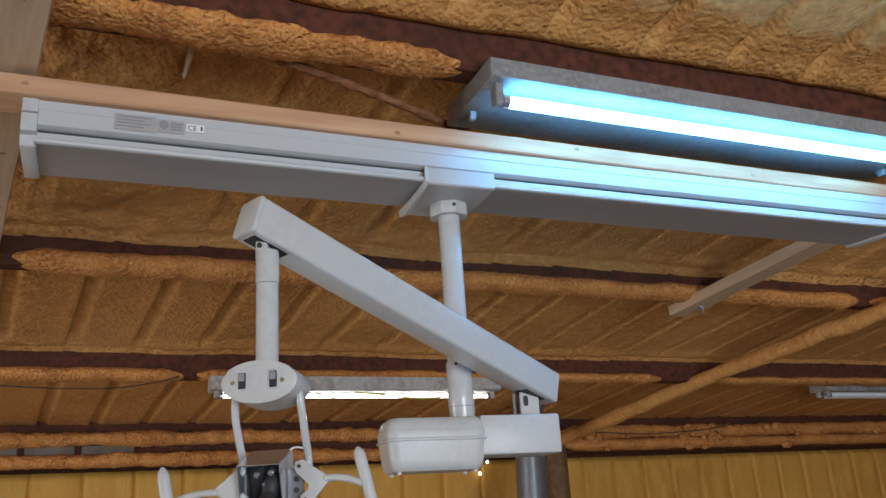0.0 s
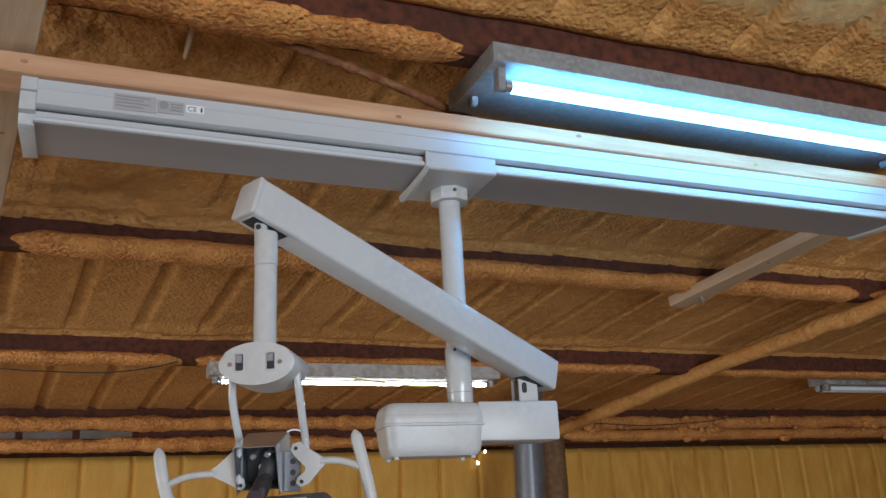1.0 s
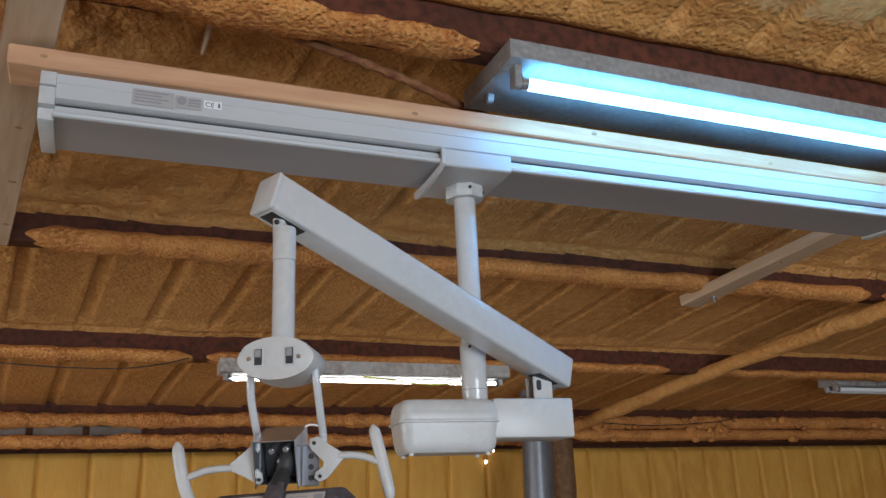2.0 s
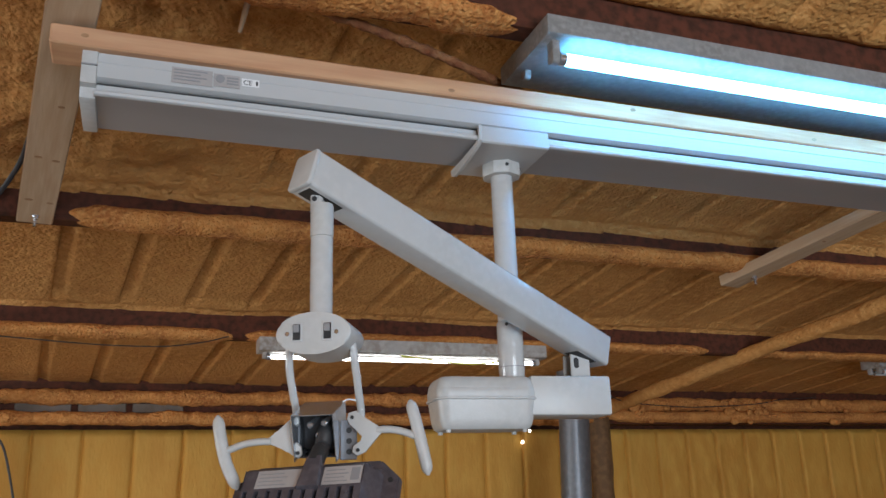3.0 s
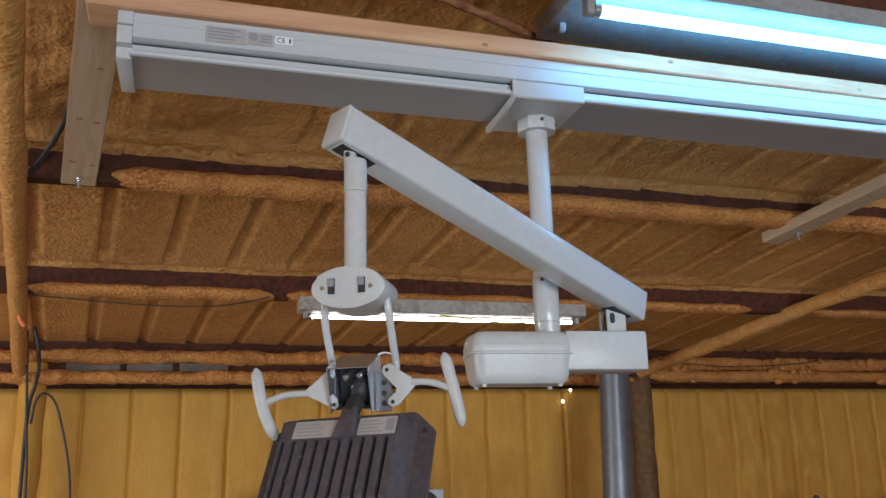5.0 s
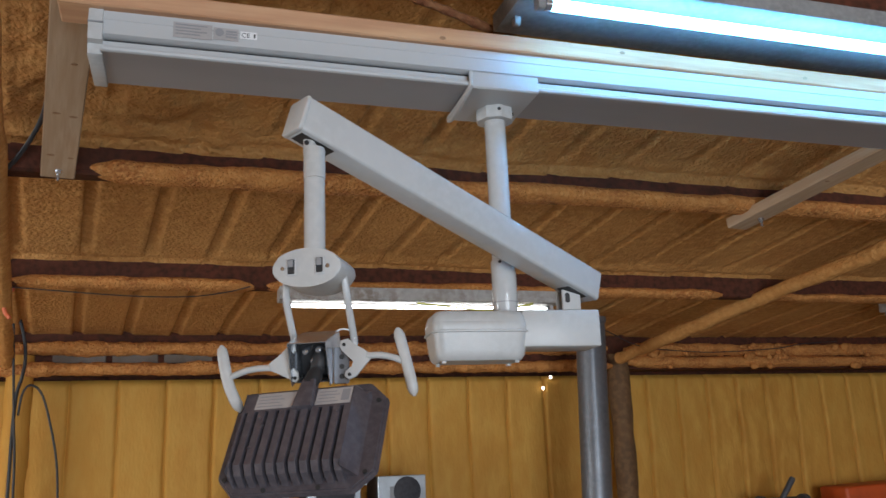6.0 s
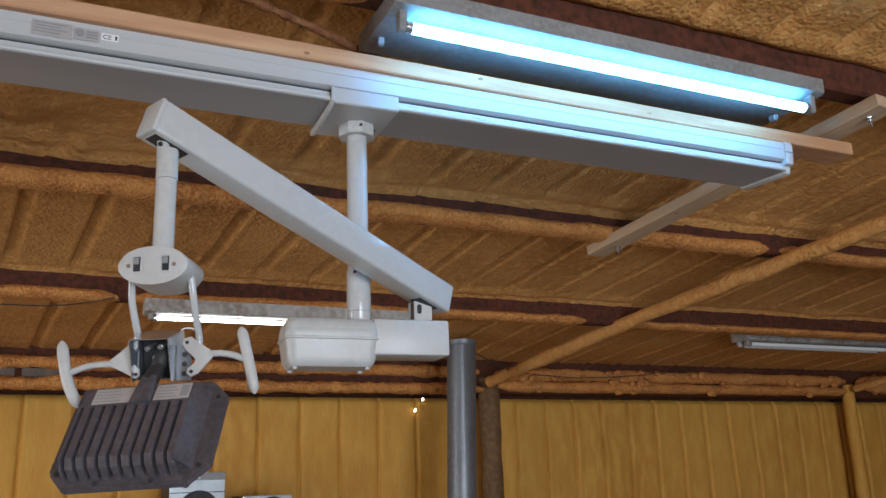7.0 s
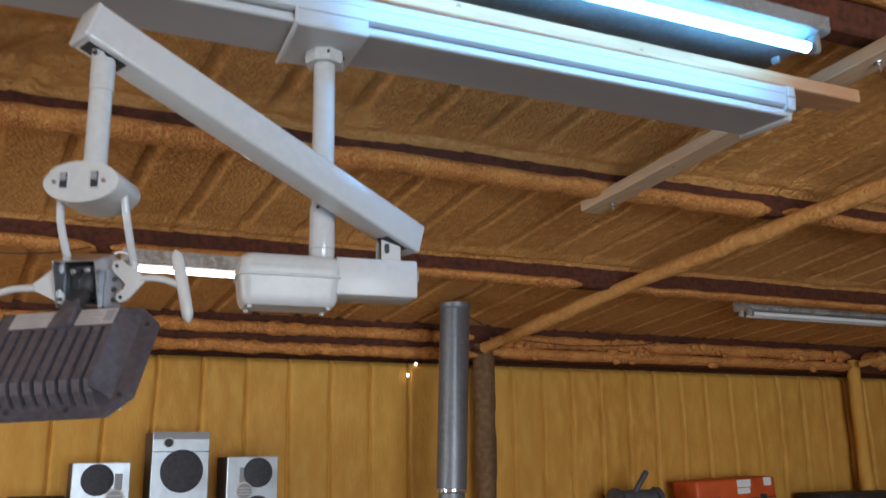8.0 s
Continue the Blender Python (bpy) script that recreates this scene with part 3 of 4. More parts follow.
for a in (-125, -45):
    bm = bmesh.new()
    dx, dy = math.cos(radians(a)), math.sin(radians(a))
    rod(bm, [(0.001 + 0.0262 * dx, 0.0262 * dy, -0.376), (0.001 + 0.0282 * dx, 0.0282 * dy, -0.376)], 0.0035, 10)
    part("screw", bm, dark, slv)
bm = bmesh.new()
rod(bm, [P0.lerp(P1, 0.948), P0.lerp(P1, 0.952)], 0.0272, 28)
part("seam", bm, print_grey, slv)

# counter-box round the pole's foot, and the link that runs to the arm
LINK = Matrix.Translation(loc((0.637, 1.665, 1.777))) @ pose(0, 0, 0, 0, 0, -5)


def pillow(bm, hx, hy, z0, z1, r, edge, m, draft0=0.0, draft1=0.0):
    """A rounded box, its top and bottom edges soft."""
    rows = []
    for f, z in ((edge, z0), (edge * 0.45, z0 + 0.004), (edge * 0.12, z0 + 0.011), (0.0, z0 + 0.020), (0.0, z1 - 0.018), (edge * 0.12, z1 - 0.010), (edge * 0.45, z1 - 0.004), (edge, z1)):
        f += draft0 + (draft1 - draft0) * (z - z0) / (z1 - z0)
        rows.append([bm.verts.new(m @ Vector((x, y, z))) for x, y in rounded_rect(hx - f, hy - f, r - f * 0.6, 6)])
    n = len(rows[0])
    for a, b in zip(rows, rows[1:]):
        for k in range(n):
            bm.faces.new((a[k], a[(k + 1) % n], b[(k + 1) % n], b[k]))
    bm.faces.new(rows[0])
    bm.faces.new(rows[-1])


bm = bmesh.new()
pillow(bm, 0.1045, 0.060, 0.008, 0.050, 0.026, 0.007, LINK, 0.0, 0.006)
up_shell = part("upper_shell", bm, plastic_white, light)
bm = bmesh.new()
pillow(bm, 0.1045, 0.060, -0.052, 0.034, 0.026, 0.008, LINK, 0.010, -0.0005)
lo_shell = part("lower_shell", bm, plastic_white, light)
bm = bmesh.new()
rows = []
for f, z in ((-0.0040, 0.004), (0.0008, 0.0055), (0.0008, 0.0090), (-0.0010, 0.0105)):
    rows.append([bm.verts.new(LINK @ Vector((x, y, z))) for x, y in rounded_rect(0.1045 + f, 0.060 + f, 0.027, 6)])
for a, b in zip(rows, rows[1:]):
    for k in range(len(a)):
        bm.faces.new((a[k], a[(k + 1) % len(a)], b[(k + 1) % len(a)], b[k]))
part("rim", bm, plastic_white, light)
for x, y in ((-0.078, -0.033), (0.078, -0.033), (-0.078, 0.033), (0.078, 0.033)):
    bm = bmesh.new()
    a = LINK @ Vector((x, y, -0.050))
    rod(bm, [a, a - Vector((0, 0, 0.007))], 0.005, 10)
    part("foot_screw", bm, plastic_white, lo_shell)
bm = bmesh.new()
box(bm, (0.09, -0.048, -0.026), (0.264, 0.048, 0.053), 0.005, LINK, 2)
link_box = part("link_box", bm, plastic_white, light)

# arm
A0, A1 = Vector((0.232, 1.367, 2.118)), Vector((0.893, 1.655, 1.896))
ax = (A1 - A0).normalized()
hz = Vector((-ax.y, ax.x, 0)).normalized()        # level, away from the viewer
vz = ax.cross(hz).normalized()
if vz.z < 0:
    vz = -vz
AM = Matrix(((ax.x, hz.x, vz.x, 0), (ax.y, hz.y, vz.y, 0), (ax.z, hz.z, vz.z, 0), (0, 0, 0, 1)))
AM = Matrix.Translation(loc(A0)) @ AM
AL = (A1 - A0).length
bm = bmesh.new()
sect = rounded_rect(0.0300, 0.0335, 0.006, 3)
prism(bm, sect, -0.020, AL + 0.022, "x", 0.003)
bmesh.ops.transform(bm, matrix=AM, verts=bm.verts)
arm = part("arm", bm, enamel, light)
bm = bmesh.new()
prism(bm, rounded_rect(0.0310, 0.0345, 0.007, 3), -0.0220, -0.012, "x", 0.003)
bmesh.ops.transform(bm, matrix=AM, verts=bm.verts)
part("end_cover", bm, plastic_white, arm)
for u0, u1 in ((-0.008, 0.062), (AL - 0.064, AL - 0.004)):
    bm = bmesh.new()
    box(bm, (u0, -0.017, -0.0342), (u1, 0.017, -0.030), 0.0, AM)
    part("cutout", bm, dark, arm, "dark cut-out under the arm")

# bracket from the link up to the arm
BX = loc((0.852, 1.655, 1.83))
bm = bmesh.new()
for dy in (-0.019, 0.013):
    box(bm, (BX.x - 0.022, BX.y + dy, BX.z - 0.004), (BX.x + 0.022, BX.y + dy + 0.006, BX.z + 0.052), 0.002)
box(bm, (BX.x - 0.003, BX.y - 0.014, BX.z - 0.004), (BX.x + 0.022, BX.y + 0.014, BX.z + 0.050), 0.001)
brk = part("arm_bracket", bm, plastic_white, light)
bm = bmesh.new()
prism(bm, rounded_rect(0.0055, 0.011, 0.005, 4, BX.x - 0.010, BX.z + 0.032), BX.y - 0.0202, BX.y - 0.018, "y")
part("slot_hole", bm, dark, brk)
bm = bmesh.new()
rod(bm, [(BX.x, BX.y - 0.01, BX.z - 0.006), (BX.x, BX.y - 0.01, BX.z + 0.001)], 0.030, 20)
part("swivel_ring", bm, zinc, brk)

# drop tube and head
HEAD = Vector((0.248, 1.365, 0.0))
HA = -27.0
HM = Matrix.Translation(loc(HEAD)) @ pose(0, 0, 0, 0, 0, HA)


def hp(x, y, z):
    return HM @ Vector((x, y, z))


bm = bmesh.new()
rod(bm, [hp(0, 0, 2.012), hp(0, 0, 2.063), hp(0, 0, 2.068)], [0.0190, 0.0190, 0.0175], 26)
box(bm, (-0.018, -0.011, 2.05), (0.002, 0.011, 2.098), 0.004, HM)
knuckle = part("knuckle", bm, plastic_white, light)
bm = bmesh.new()
a = hp(-0.010, -0.0115, 2.076)
rod(bm, [a, hp(-0.010, -0.0135, 2.076)], 0.0045, 10)
part("pivot_hole", bm, dark, knuckle)
bm = bmesh.new()
rod(bm, [hp(0, 0, 1.86), hp(0, 0, 2.0115)], 0.0182, 26)
part("drop_tube", bm, enamel, light)

bm = bmesh.new()
prism(bm, ellipse(0.060, 0.033, 40, 0.0, 1.8455), -0.045, 0.045, "y", 0.004)
bmesh.ops.transform(bm, matrix=HM, verts=bm.verts)
sw_house = part("switch_housing", bm, plastic_white, light, "oval white switch housing")
for x in (-0.0255, 0.0230):
    bm = bmesh.new()
    box(bm, (x - 0.0085, -0.0475, 1.8475 - 0.015), (x + 0.0085, -0.0445, 1.8475 + 0.015), 0.001, HM)
    part("switch_frame", bm, rail_grey, sw_house)
    bm = bmesh.new()
    box(bm, (x - 0.006, -0.0485, 1.8475 - 0.0125), (x + 0.006, -0.0465, 1.8475 + 0.0125), 0.001, HM @ Matrix.Translation((0, 0, 0)))
    part("rocker_switch", bm, rubber, sw_house, "small dark rocker switch")
    bm = bmesh.new()
    box(bm, (x - 0.0045, -0.0515, 1.8475 - 0.001), (x + 0.0045, -0.0480, 1.8475 + 0.0110), 0.001, HM)
    part("rocker_tip", bm, print_grey, sw_house)
for x in (-0.0405, 0.0370):
    bm = bmesh.new()
    rod(bm, [hp(x, -0.0445, 1.8455), hp(x, -0.0470, 1.8455)], 0.0035, 12)
    part("screw", bm, zinc, sw_house)

for s, zb in ((-1, 1.722), (1, 1.720)):
    bm = bmesh.new()
    path = smooth_path([hp(s * 0.051, 0.0, 1.835), hp(s * 0.0535, 0.010, 1.80), hp(s * 0.0535, 0.030, 1.765), hp(s * 0.0530, 0.050, 1.735), hp(s * 0.053, 0.050, zb - 0.01)])
    rod(bm, path, 0.0063, 12)
    part("yoke_rod", bm, enamel, light)

# grip plates and handles
def plate(pts, y0, y1):
    bm = bmesh.new()
    prism(bm, pts, y0, y1, "y", 0.001)
    bmesh.ops.transform(bm, matrix=HM, verts=bm.verts)
    return part("grip_plate", bm, plastic_white, light)


right = [(0.046, 1.716), (0.048, 1.725), (0.060, 1.728), (0.072, 1.718), (0.099, 1.701), (0.099, 1.694), (0.074, 1.666), (0.062, 1.661), (0.054, 1.667), (0.056, 1.676), (0.068, 1.682), (0.070, 1.690), (0.060, 1.700), (0.050, 1.707)]
left = [(-0.030, 1.738), (-0.033, 1.727), (-0.058, 1.706), (-0.079, 1.691), (-0.079, 1.684), (-0.056, 1.676), (-0.030, 1.660), (-0.024, 1.666), (-0.026, 1.678), (-0.040, 1.690), (-0.042, 1.698), (-0.030, 1.712)]
pr, pl = plate(right, -0.014, -0.008), plate(left, -0.014, -0.008)
for pp, holes in ((pr, ((0.054, 1.718), (0.063, 1.669))), (pl, ((-0.036, 1.715), (-0.030, 1.668)))):
    for x, z in holes:
        bm = bmesh.new()
        rod(bm, [hp(x, -0.0155, z), hp(x, -0.013, z)], 0.003, 10)
        part("screw", bm, dark, pp)


def handle(arm_pts, grip_pts, r):
    bm = bmesh.new()
    rod(bm, smooth_path([hp(x, -0.011, z) for x, z in arm_pts]), 0.0055, 12)
    h = part("handle_arm", bm, plastic_white, light)
    path = smooth_path([hp(x, -0.011, z) for x, z in grip_pts], 6)
    n = len(path)
    rad = [r * math.sqrt(max(0.05, 1 - max(0, 1 - i / 2.5) ** 2 - max(0, 1 - (n - 1 - i) / 2.5) ** 2)) for i in range(n)]
    bm = bmesh.new()
    rod(bm, path, rad, 16)
    part("grip", bm, plastic_white, h)


handle([(0.092, 1.698), (0.112, 1.698), (0.132, 1.694), (0.152, 1.686)], [(0.143, 1.741), (0.152, 1.706), (0.161, 1.668), (0.169, 1.629)], 0.0092)
handle([(-0.073, 1.687), (-0.095, 1.687), (-0.118, 1.684), (-0.142, 1.676)], [(-0.161, 1.730), (-0.1535, 1.690), (-0.1435, 1.655), (-0.124, 1.617)], 0.0095)

# bent steel box behind the grips
bm = bmesh.new()
W, TH = 0.033, 0.0016
JM = HM @ Matrix.Translation((-0.002, 0.004, 1.702)) @ pose(0, 0, 0, 20, 0, 0) @ Matrix.Translation((0, 0, -1.69))
box(bm, (-W, -0.036, 1.722), (W, 0.046, 1.724), 0.0005, JM)
box(bm, (-W, -0.036, 1.652), (-W + TH, 0.046, 1.722), 0.0005, JM)
box(bm, (W - TH, -0.036, 1.650), (W, 0.046, 1.722), 0.0005, JM)
box(bm, (-W, 0.044, 1.650), (W, 0.046, 1.722), 0.0005, JM)
box(bm, (-W, -0.010, 1.650), (W, 0.046, 1.652), 0.0005, JM)
jb = part("steel_box", bm, zinc, light, "bright galvanized steel mounting box, open in front")
for x, z in ((-0.006, 1.706), (0.016, 1.708), (0.006, 1.690)):
    bm = bmesh.new()
    rod(bm, [JM @ Vector((x, 0.010, z)), JM @ Vector((x, -0.028, z)), JM @ Vector((x, -0.030, z))], [0.005, 0.005, 0.003], 10)
    part("bolt", bm, zinc, jb)
# black filler, added so that the open box reads dark inside
bm = bmesh.new()
box(bm, (-0.030, 0.010, 1.655), (0.030, 0.040, 1.715), 0.004, JM)
part("shade_filler", bm, rubber, jb, "dark filler standing for the shade inside the open box")
bm = bmesh.new()
box(bm, (0.032, 0.000, 1.656), (0.058, 0.003, 1.716), 0.001, HM)
part("side_tab", bm, galv, jb)
bm = bmesh.new()
box(bm, (-0.056, 0.000, 1.672), (-0.032, 0.003, 1.712), 0.001, HM)
part("side_tab", bm, galv, jb)
for z in (1.668, 1.684, 1.700):
    bm = bmesh.new()
    rod(bm, [hp(0.046, -0.001, z), hp(0.046, 0.0005, z)], 0.0045, 10)
    part("tab_hole", bm, dark, jb)
bm = bmesh.new()
rod(bm, smooth_path([hp(0.020, 0.03, 1.738), hp(0.034, 0.03, 1.750), hp(0.050, 0.04, 1.748), hp(0.056, 0.045, 1.735)]), 0.0014, 8)
part("wire", bm, paper_white, jb, "thin white wire")

# floodlight head
fw, fu, fn = Vector((0.8379, -0.5453, 0.0245)), Vector((0.2707, 0.4540, 0.8488)), Vector((0.4740, 0.7046, -0.5280))
ctr = loc((0.2000, 1.2849, 1.5748))
FM = Matrix(((fw.x, fu.x, fn.x, ctr.x), (fw.y, fu.y, fn.y, ctr.y), (fw.z, fu.z, fn.z, ctr.z), (0, 0, 0, 1)))   # x across, y up the face, z away from the fins


def chamfered(hx, y0, y1, c):
    return [(-hx + c, y0), (hx - c, y0), (hx, y0 + c), (hx, y1 - c), (hx - c, y1), (-hx + c, y1), (-hx, y1 - c), (-hx, y0 + c)]


def frustum(bm, lower, z0, upper, z1):
    a = [bm.verts.new((x, y, z0)) for x, y in lower]
    b = [bm.verts.new((x, y, z1)) for x, y in upper]
    n = len(a)
    for k in range(n):
        bm.faces.new((a[k], a[(k + 1) % n], b[(k + 1) % n], b[k]))
    bm.faces.new(a)
    bm.faces.new(b)


bm = bmesh.new()
frustum(bm, [(-0.098, -0.047), (0.098, -0.047), (0.098, 0.086), (-0.098, 0.086)], 0.029, [(-0.104, -0.066), (0.104, -0.066), (0.104, 0.098), (-0.104, 0.098)], 0.036)
bmesh.ops.transform(bm, matrix=FM, verts=bm.verts)
flood = part("floodlight", bm, lamp_grey, light, "dusty dark grey finned floodlight", 20)
bm = bmesh.new()
frustum(bm, chamfered(0.1300, -0.079, 0.111, 0.031), 0.034, chamfered(0.1325, -0.0815, 0.1135, 0.032), 0.048)
bmesh.ops.bevel(bm, geom=list(bm.edges), offset=0.0025, segments=2, affect="EDGES")
bmesh.ops.transform(bm, matrix=FM, verts=bm.verts)
part("flange", bm, lamp_grey, flood, smooth=20)
bm = bmesh.new()
box(bm, (-0.115, -0.065, 0.048), (0.115, 0.098, 0.051), 0.001, FM)
part("lens", bm, tube_off, flood, "flat glass lens")
# fins, with the wider shoulder along each side
cuts = [-0.0915 + 0.0183 * k for k in range(10)]
edges_x = [-0.0990] + cuts + [0.0880]
for k in range(len(edges_x) - 1):
    x0 = edges_x[k] + (0.0032 if k else 0.0)
    x1 = edges_x[k + 1] - (0.0032 if k < len(edges_x) - 2 else 0.0)
    bm = bmesh.new()
    prism(bm, [(-0.068, 0.034), (-0.060, 0.012), (-0.0476, 0.000), (0.0476, 0.000), (0.0476, 0.018), (0.0476, 0.034)], x0, x1, "x", 0.0007)
    bmesh.ops.transform(bm, matrix=FM, verts=bm.verts)
    part("fin", bm, lamp_grey, flood, smooth=20)
for x0, x1 in ((-0.0988, -0.1075), (0.0877, 0.1060)):
    bm = bmesh.new()
    prism(bm, [(x0, 0.000), (x1, 0.034), (x0, 0.034)], -0.058, 0.084, "y", 0.0)
    bmesh.ops.transform(bm, matrix=FM, verts=bm.verts)
    part("side_slope", bm, lamp_grey, flood, smooth=20)
bm = bmesh.new()
prism(bm, [(0.0472, 0.000), (0.084, 0.003), (0.091, 0.010), (0.100, 0.034), (0.0472, 0.034)], -0.0990, 0.0880, "x", 0.001)
bmesh.ops.transform(bm, matrix=FM, verts=bm.verts)
part("top_plate", bm, lamp_grey, flood, smooth=20)
sl_ang = math.degrees(math.atan2(0.003, 0.037))
SM = FM @ Matrix.Translation((0, 0.0472, 0.0)) @ pose(0, 0, 0, sl_ang, 0, 0)
for x0, x1 in ((-0.078, -0.010), (0.026, 0.085)):
    bm = bmesh.new()
    box(bm, (x0, 0.004, -0.0010), (x1, 0.035, 0.0004), 0.0, SM)
    stk = part("sticker", bm, sticker, flood, "silver printed sticker")
    for r in range(4):
        bm = bmesh.new()
        box(bm, (x0 + 0.004, 0.008 + r * 0.0065, -0.0015), (x1 - 0.020 - 0.006 * (r % 2), 0.0095 + r * 0.0065, -0.0009), 0.0, SM)
        part("print_line", bm, print_grey, stk, smooth=0)
    if x0 > 0:
        bm = bmesh.new()
        box(bm, (x1 - 0.016, 0.009, -0.0015), (x1 - 0.003, 0.031, -0.0009), 0.0, SM)
        part("print_mark", bm, print_grey, stk, smooth=0)
rng = random.Random(3)
for x, y in ((-0.083, 0.030), (-0.064, 0.034), (-0.068, -0.020), (-0.055, 0.020), (0.006, -0.030), (0.050, 0.000), (0.068, 0.036)):
    bm = bmesh.new()
    r = rng.uniform(0.0022, 0.0038)
    bmesh.ops.create_icosphere(bm, subdivisions=1, radius=r, matrix=FM @ Matrix.Translation((x, y, -0.0005)))
    for v in bm.verts:
        v.co += Vector((rng.uniform(-1, 1), rng.uniform(-1, 1), rng.uniform(-1, 1))) * r * 0.4
    part("dirt_clump", bm, lamp_grey, flood, "small clump of caked dust")
# neck from the steel box to the floodlight
bm = bmesh.new()
prism(bm, [(-0.010, 0.046), (0.024, 0.046), (0.020, 0.098), (-0.002, 0.098)], -0.009, 0.012, "z", 0.003)
bmesh.ops.transform(bm, matrix=FM, verts=bm.verts)
part("neck_block", bm, lamp_grey, flood)
e = FM @ Vector((0.008, 0.090, 0.002))
bm = bmesh.new()
rod(bm, smooth_path([JM @ Vector((0.010, 0.020, 1.690)), JM @ Vector((0.014, -0.016, 1.692)), JM @ Vector((0.012, -0.030, 1.676)), e.lerp(JM @ Vector((0.012, -0.030, 1.676)), 0.45), e], 8), [0.0125] * 17 + [0.0105] * 3 + [0.0130] * 13, 18)
part("cable_gland", bm, rubber, flood, "black cable gland")
for x, y in ((-0.116, -0.052), (0.116, -0.052), (0.045, -0.0735), (-0.045, -0.0735), (0.118, 0.075), (-0.118, 0.075)):
    bm = bmesh.new()
    rod(bm, [FM @ Vector((x, y, 0.0345)), FM @ Vector((x, y, 0.0320))], 0.004, 8)
    part("flange_screw", bm, dark, flood)


# ---------- fluorescent lamps ----------
def strip_lamp(x0, x1, y, z, tube_mat, tubes, width, height, label, drop=0.022, paint=None, tilt=0.0, back=0.0):
    """A batten: channel, sockets, tubes below it. z is the channel's underside."""
    t = thing("strip_lamp", pose(x0, y, z, 0, tilt, 0), label, "lamp", "fluorescent lamps")
    L = x1 - x0
    bm = bmesh.new()
    prism(bm, [(-width / 2, 0.0), (-width / 2 + 0.010, -0.004), (width / 2 + back - 0.010, -0.004), (width / 2 + back, 0.0), (width / 2 + back, height), (-width / 2, height)], 0.0, L, "x", 0.001)
    part("channel", bm, paint or fixture_paint, t)
    for yy in tubes:
        for x in (0.018, L - 0.034):
            bm = bmesh.new()
            prism(bm, rounded_rect(0.013, 0.008 + drop * 0.66, 0.008, 4, yy, 0.006 - drop * 0.66), x, x + 0.016, "x", 0.001)
            part("socket", bm, paint or fixture_paint, t)
        bm = bmesh.new()
        rod(bm, [(0.034, yy, -drop), (0.036, yy, -drop), (0.050, yy, -drop)], [0.009, 0.0135, 0.0135], 18)
        part("tube_cap", bm, zinc, t)
        bm = bmesh.new()
        rod(bm, [(L - 0.050, yy, -drop), (L - 0.036, yy, -drop), (L - 0.034, yy, -drop)], [0.0135, 0.0135, 0.009], 18)
        part("tube_cap", bm, zinc, t)
        bm = bmesh.new()
        rod(bm, [(0.046, yy, -drop), (L - 0.046, yy, -drop)], 0.0075 if tube_mat is tube_far else 0.0127, 18)
        part("tube", bm, tube_mat, t, "lit fluorescent tube" if tube_mat is not tube_off else "unlit fluorescent tube")
    return t


near_lamp = strip_lamp(0.70, 1.945, 1.487, 2.477, tube_on, (-0.067,), 0.200, 0.040, "old white two-tube strip lamp with one glowing bluish tube", 0.038, None, 0.6, 0.04)
for x in (0.018, 1.211):                           # empty sockets of the second tube
    bm = bmesh.new()
    prism(bm, rounded_rect(0.011, 0.013, 0.008, 4, 0.062, -0.010), x, x + 0.014, "x", 0.001)
    part("empty_socket", bm, fixture_paint, near_lamp)
strip_lamp(0.42, 1.63, 3.42, 2.172, tube_far, (0.0,), 0.10, 0.05, "dusty white strip lamp with a lit tube under a purlin", 0.020, fixture_dusty)
strip_lamp(3.735, 4.93, 3.72, 2.225, tube_off, (-0.03, 0.03), 0.13, 0.062, "dusty white strip lamp, unlit, on the ceiling", 0.024, fixture_dusty)

# ---------- things by the back wall ----------
shelf = thing("shelf", pose(-0.2, 4.36, 1.05), "long dark wooden wall shelf", "shelf")
bm = bmesh.new()
box(bm, (0, 0, -0.03), (2.1, 0.42, 0.0), 0.003)
part("board", bm, shelf_wood, shelf)
for x in (0.15, 1.05, 1.95):
    bm = bmesh.new()
    prism(bm, [(0.40, -0.03), (0.05, -0.03), (0.05, -0.05), (0.37, -0.28), (0.40, -0.28)], x, x + 0.03, "x")
    part("bracket", bm, shelf_wood, shelf)


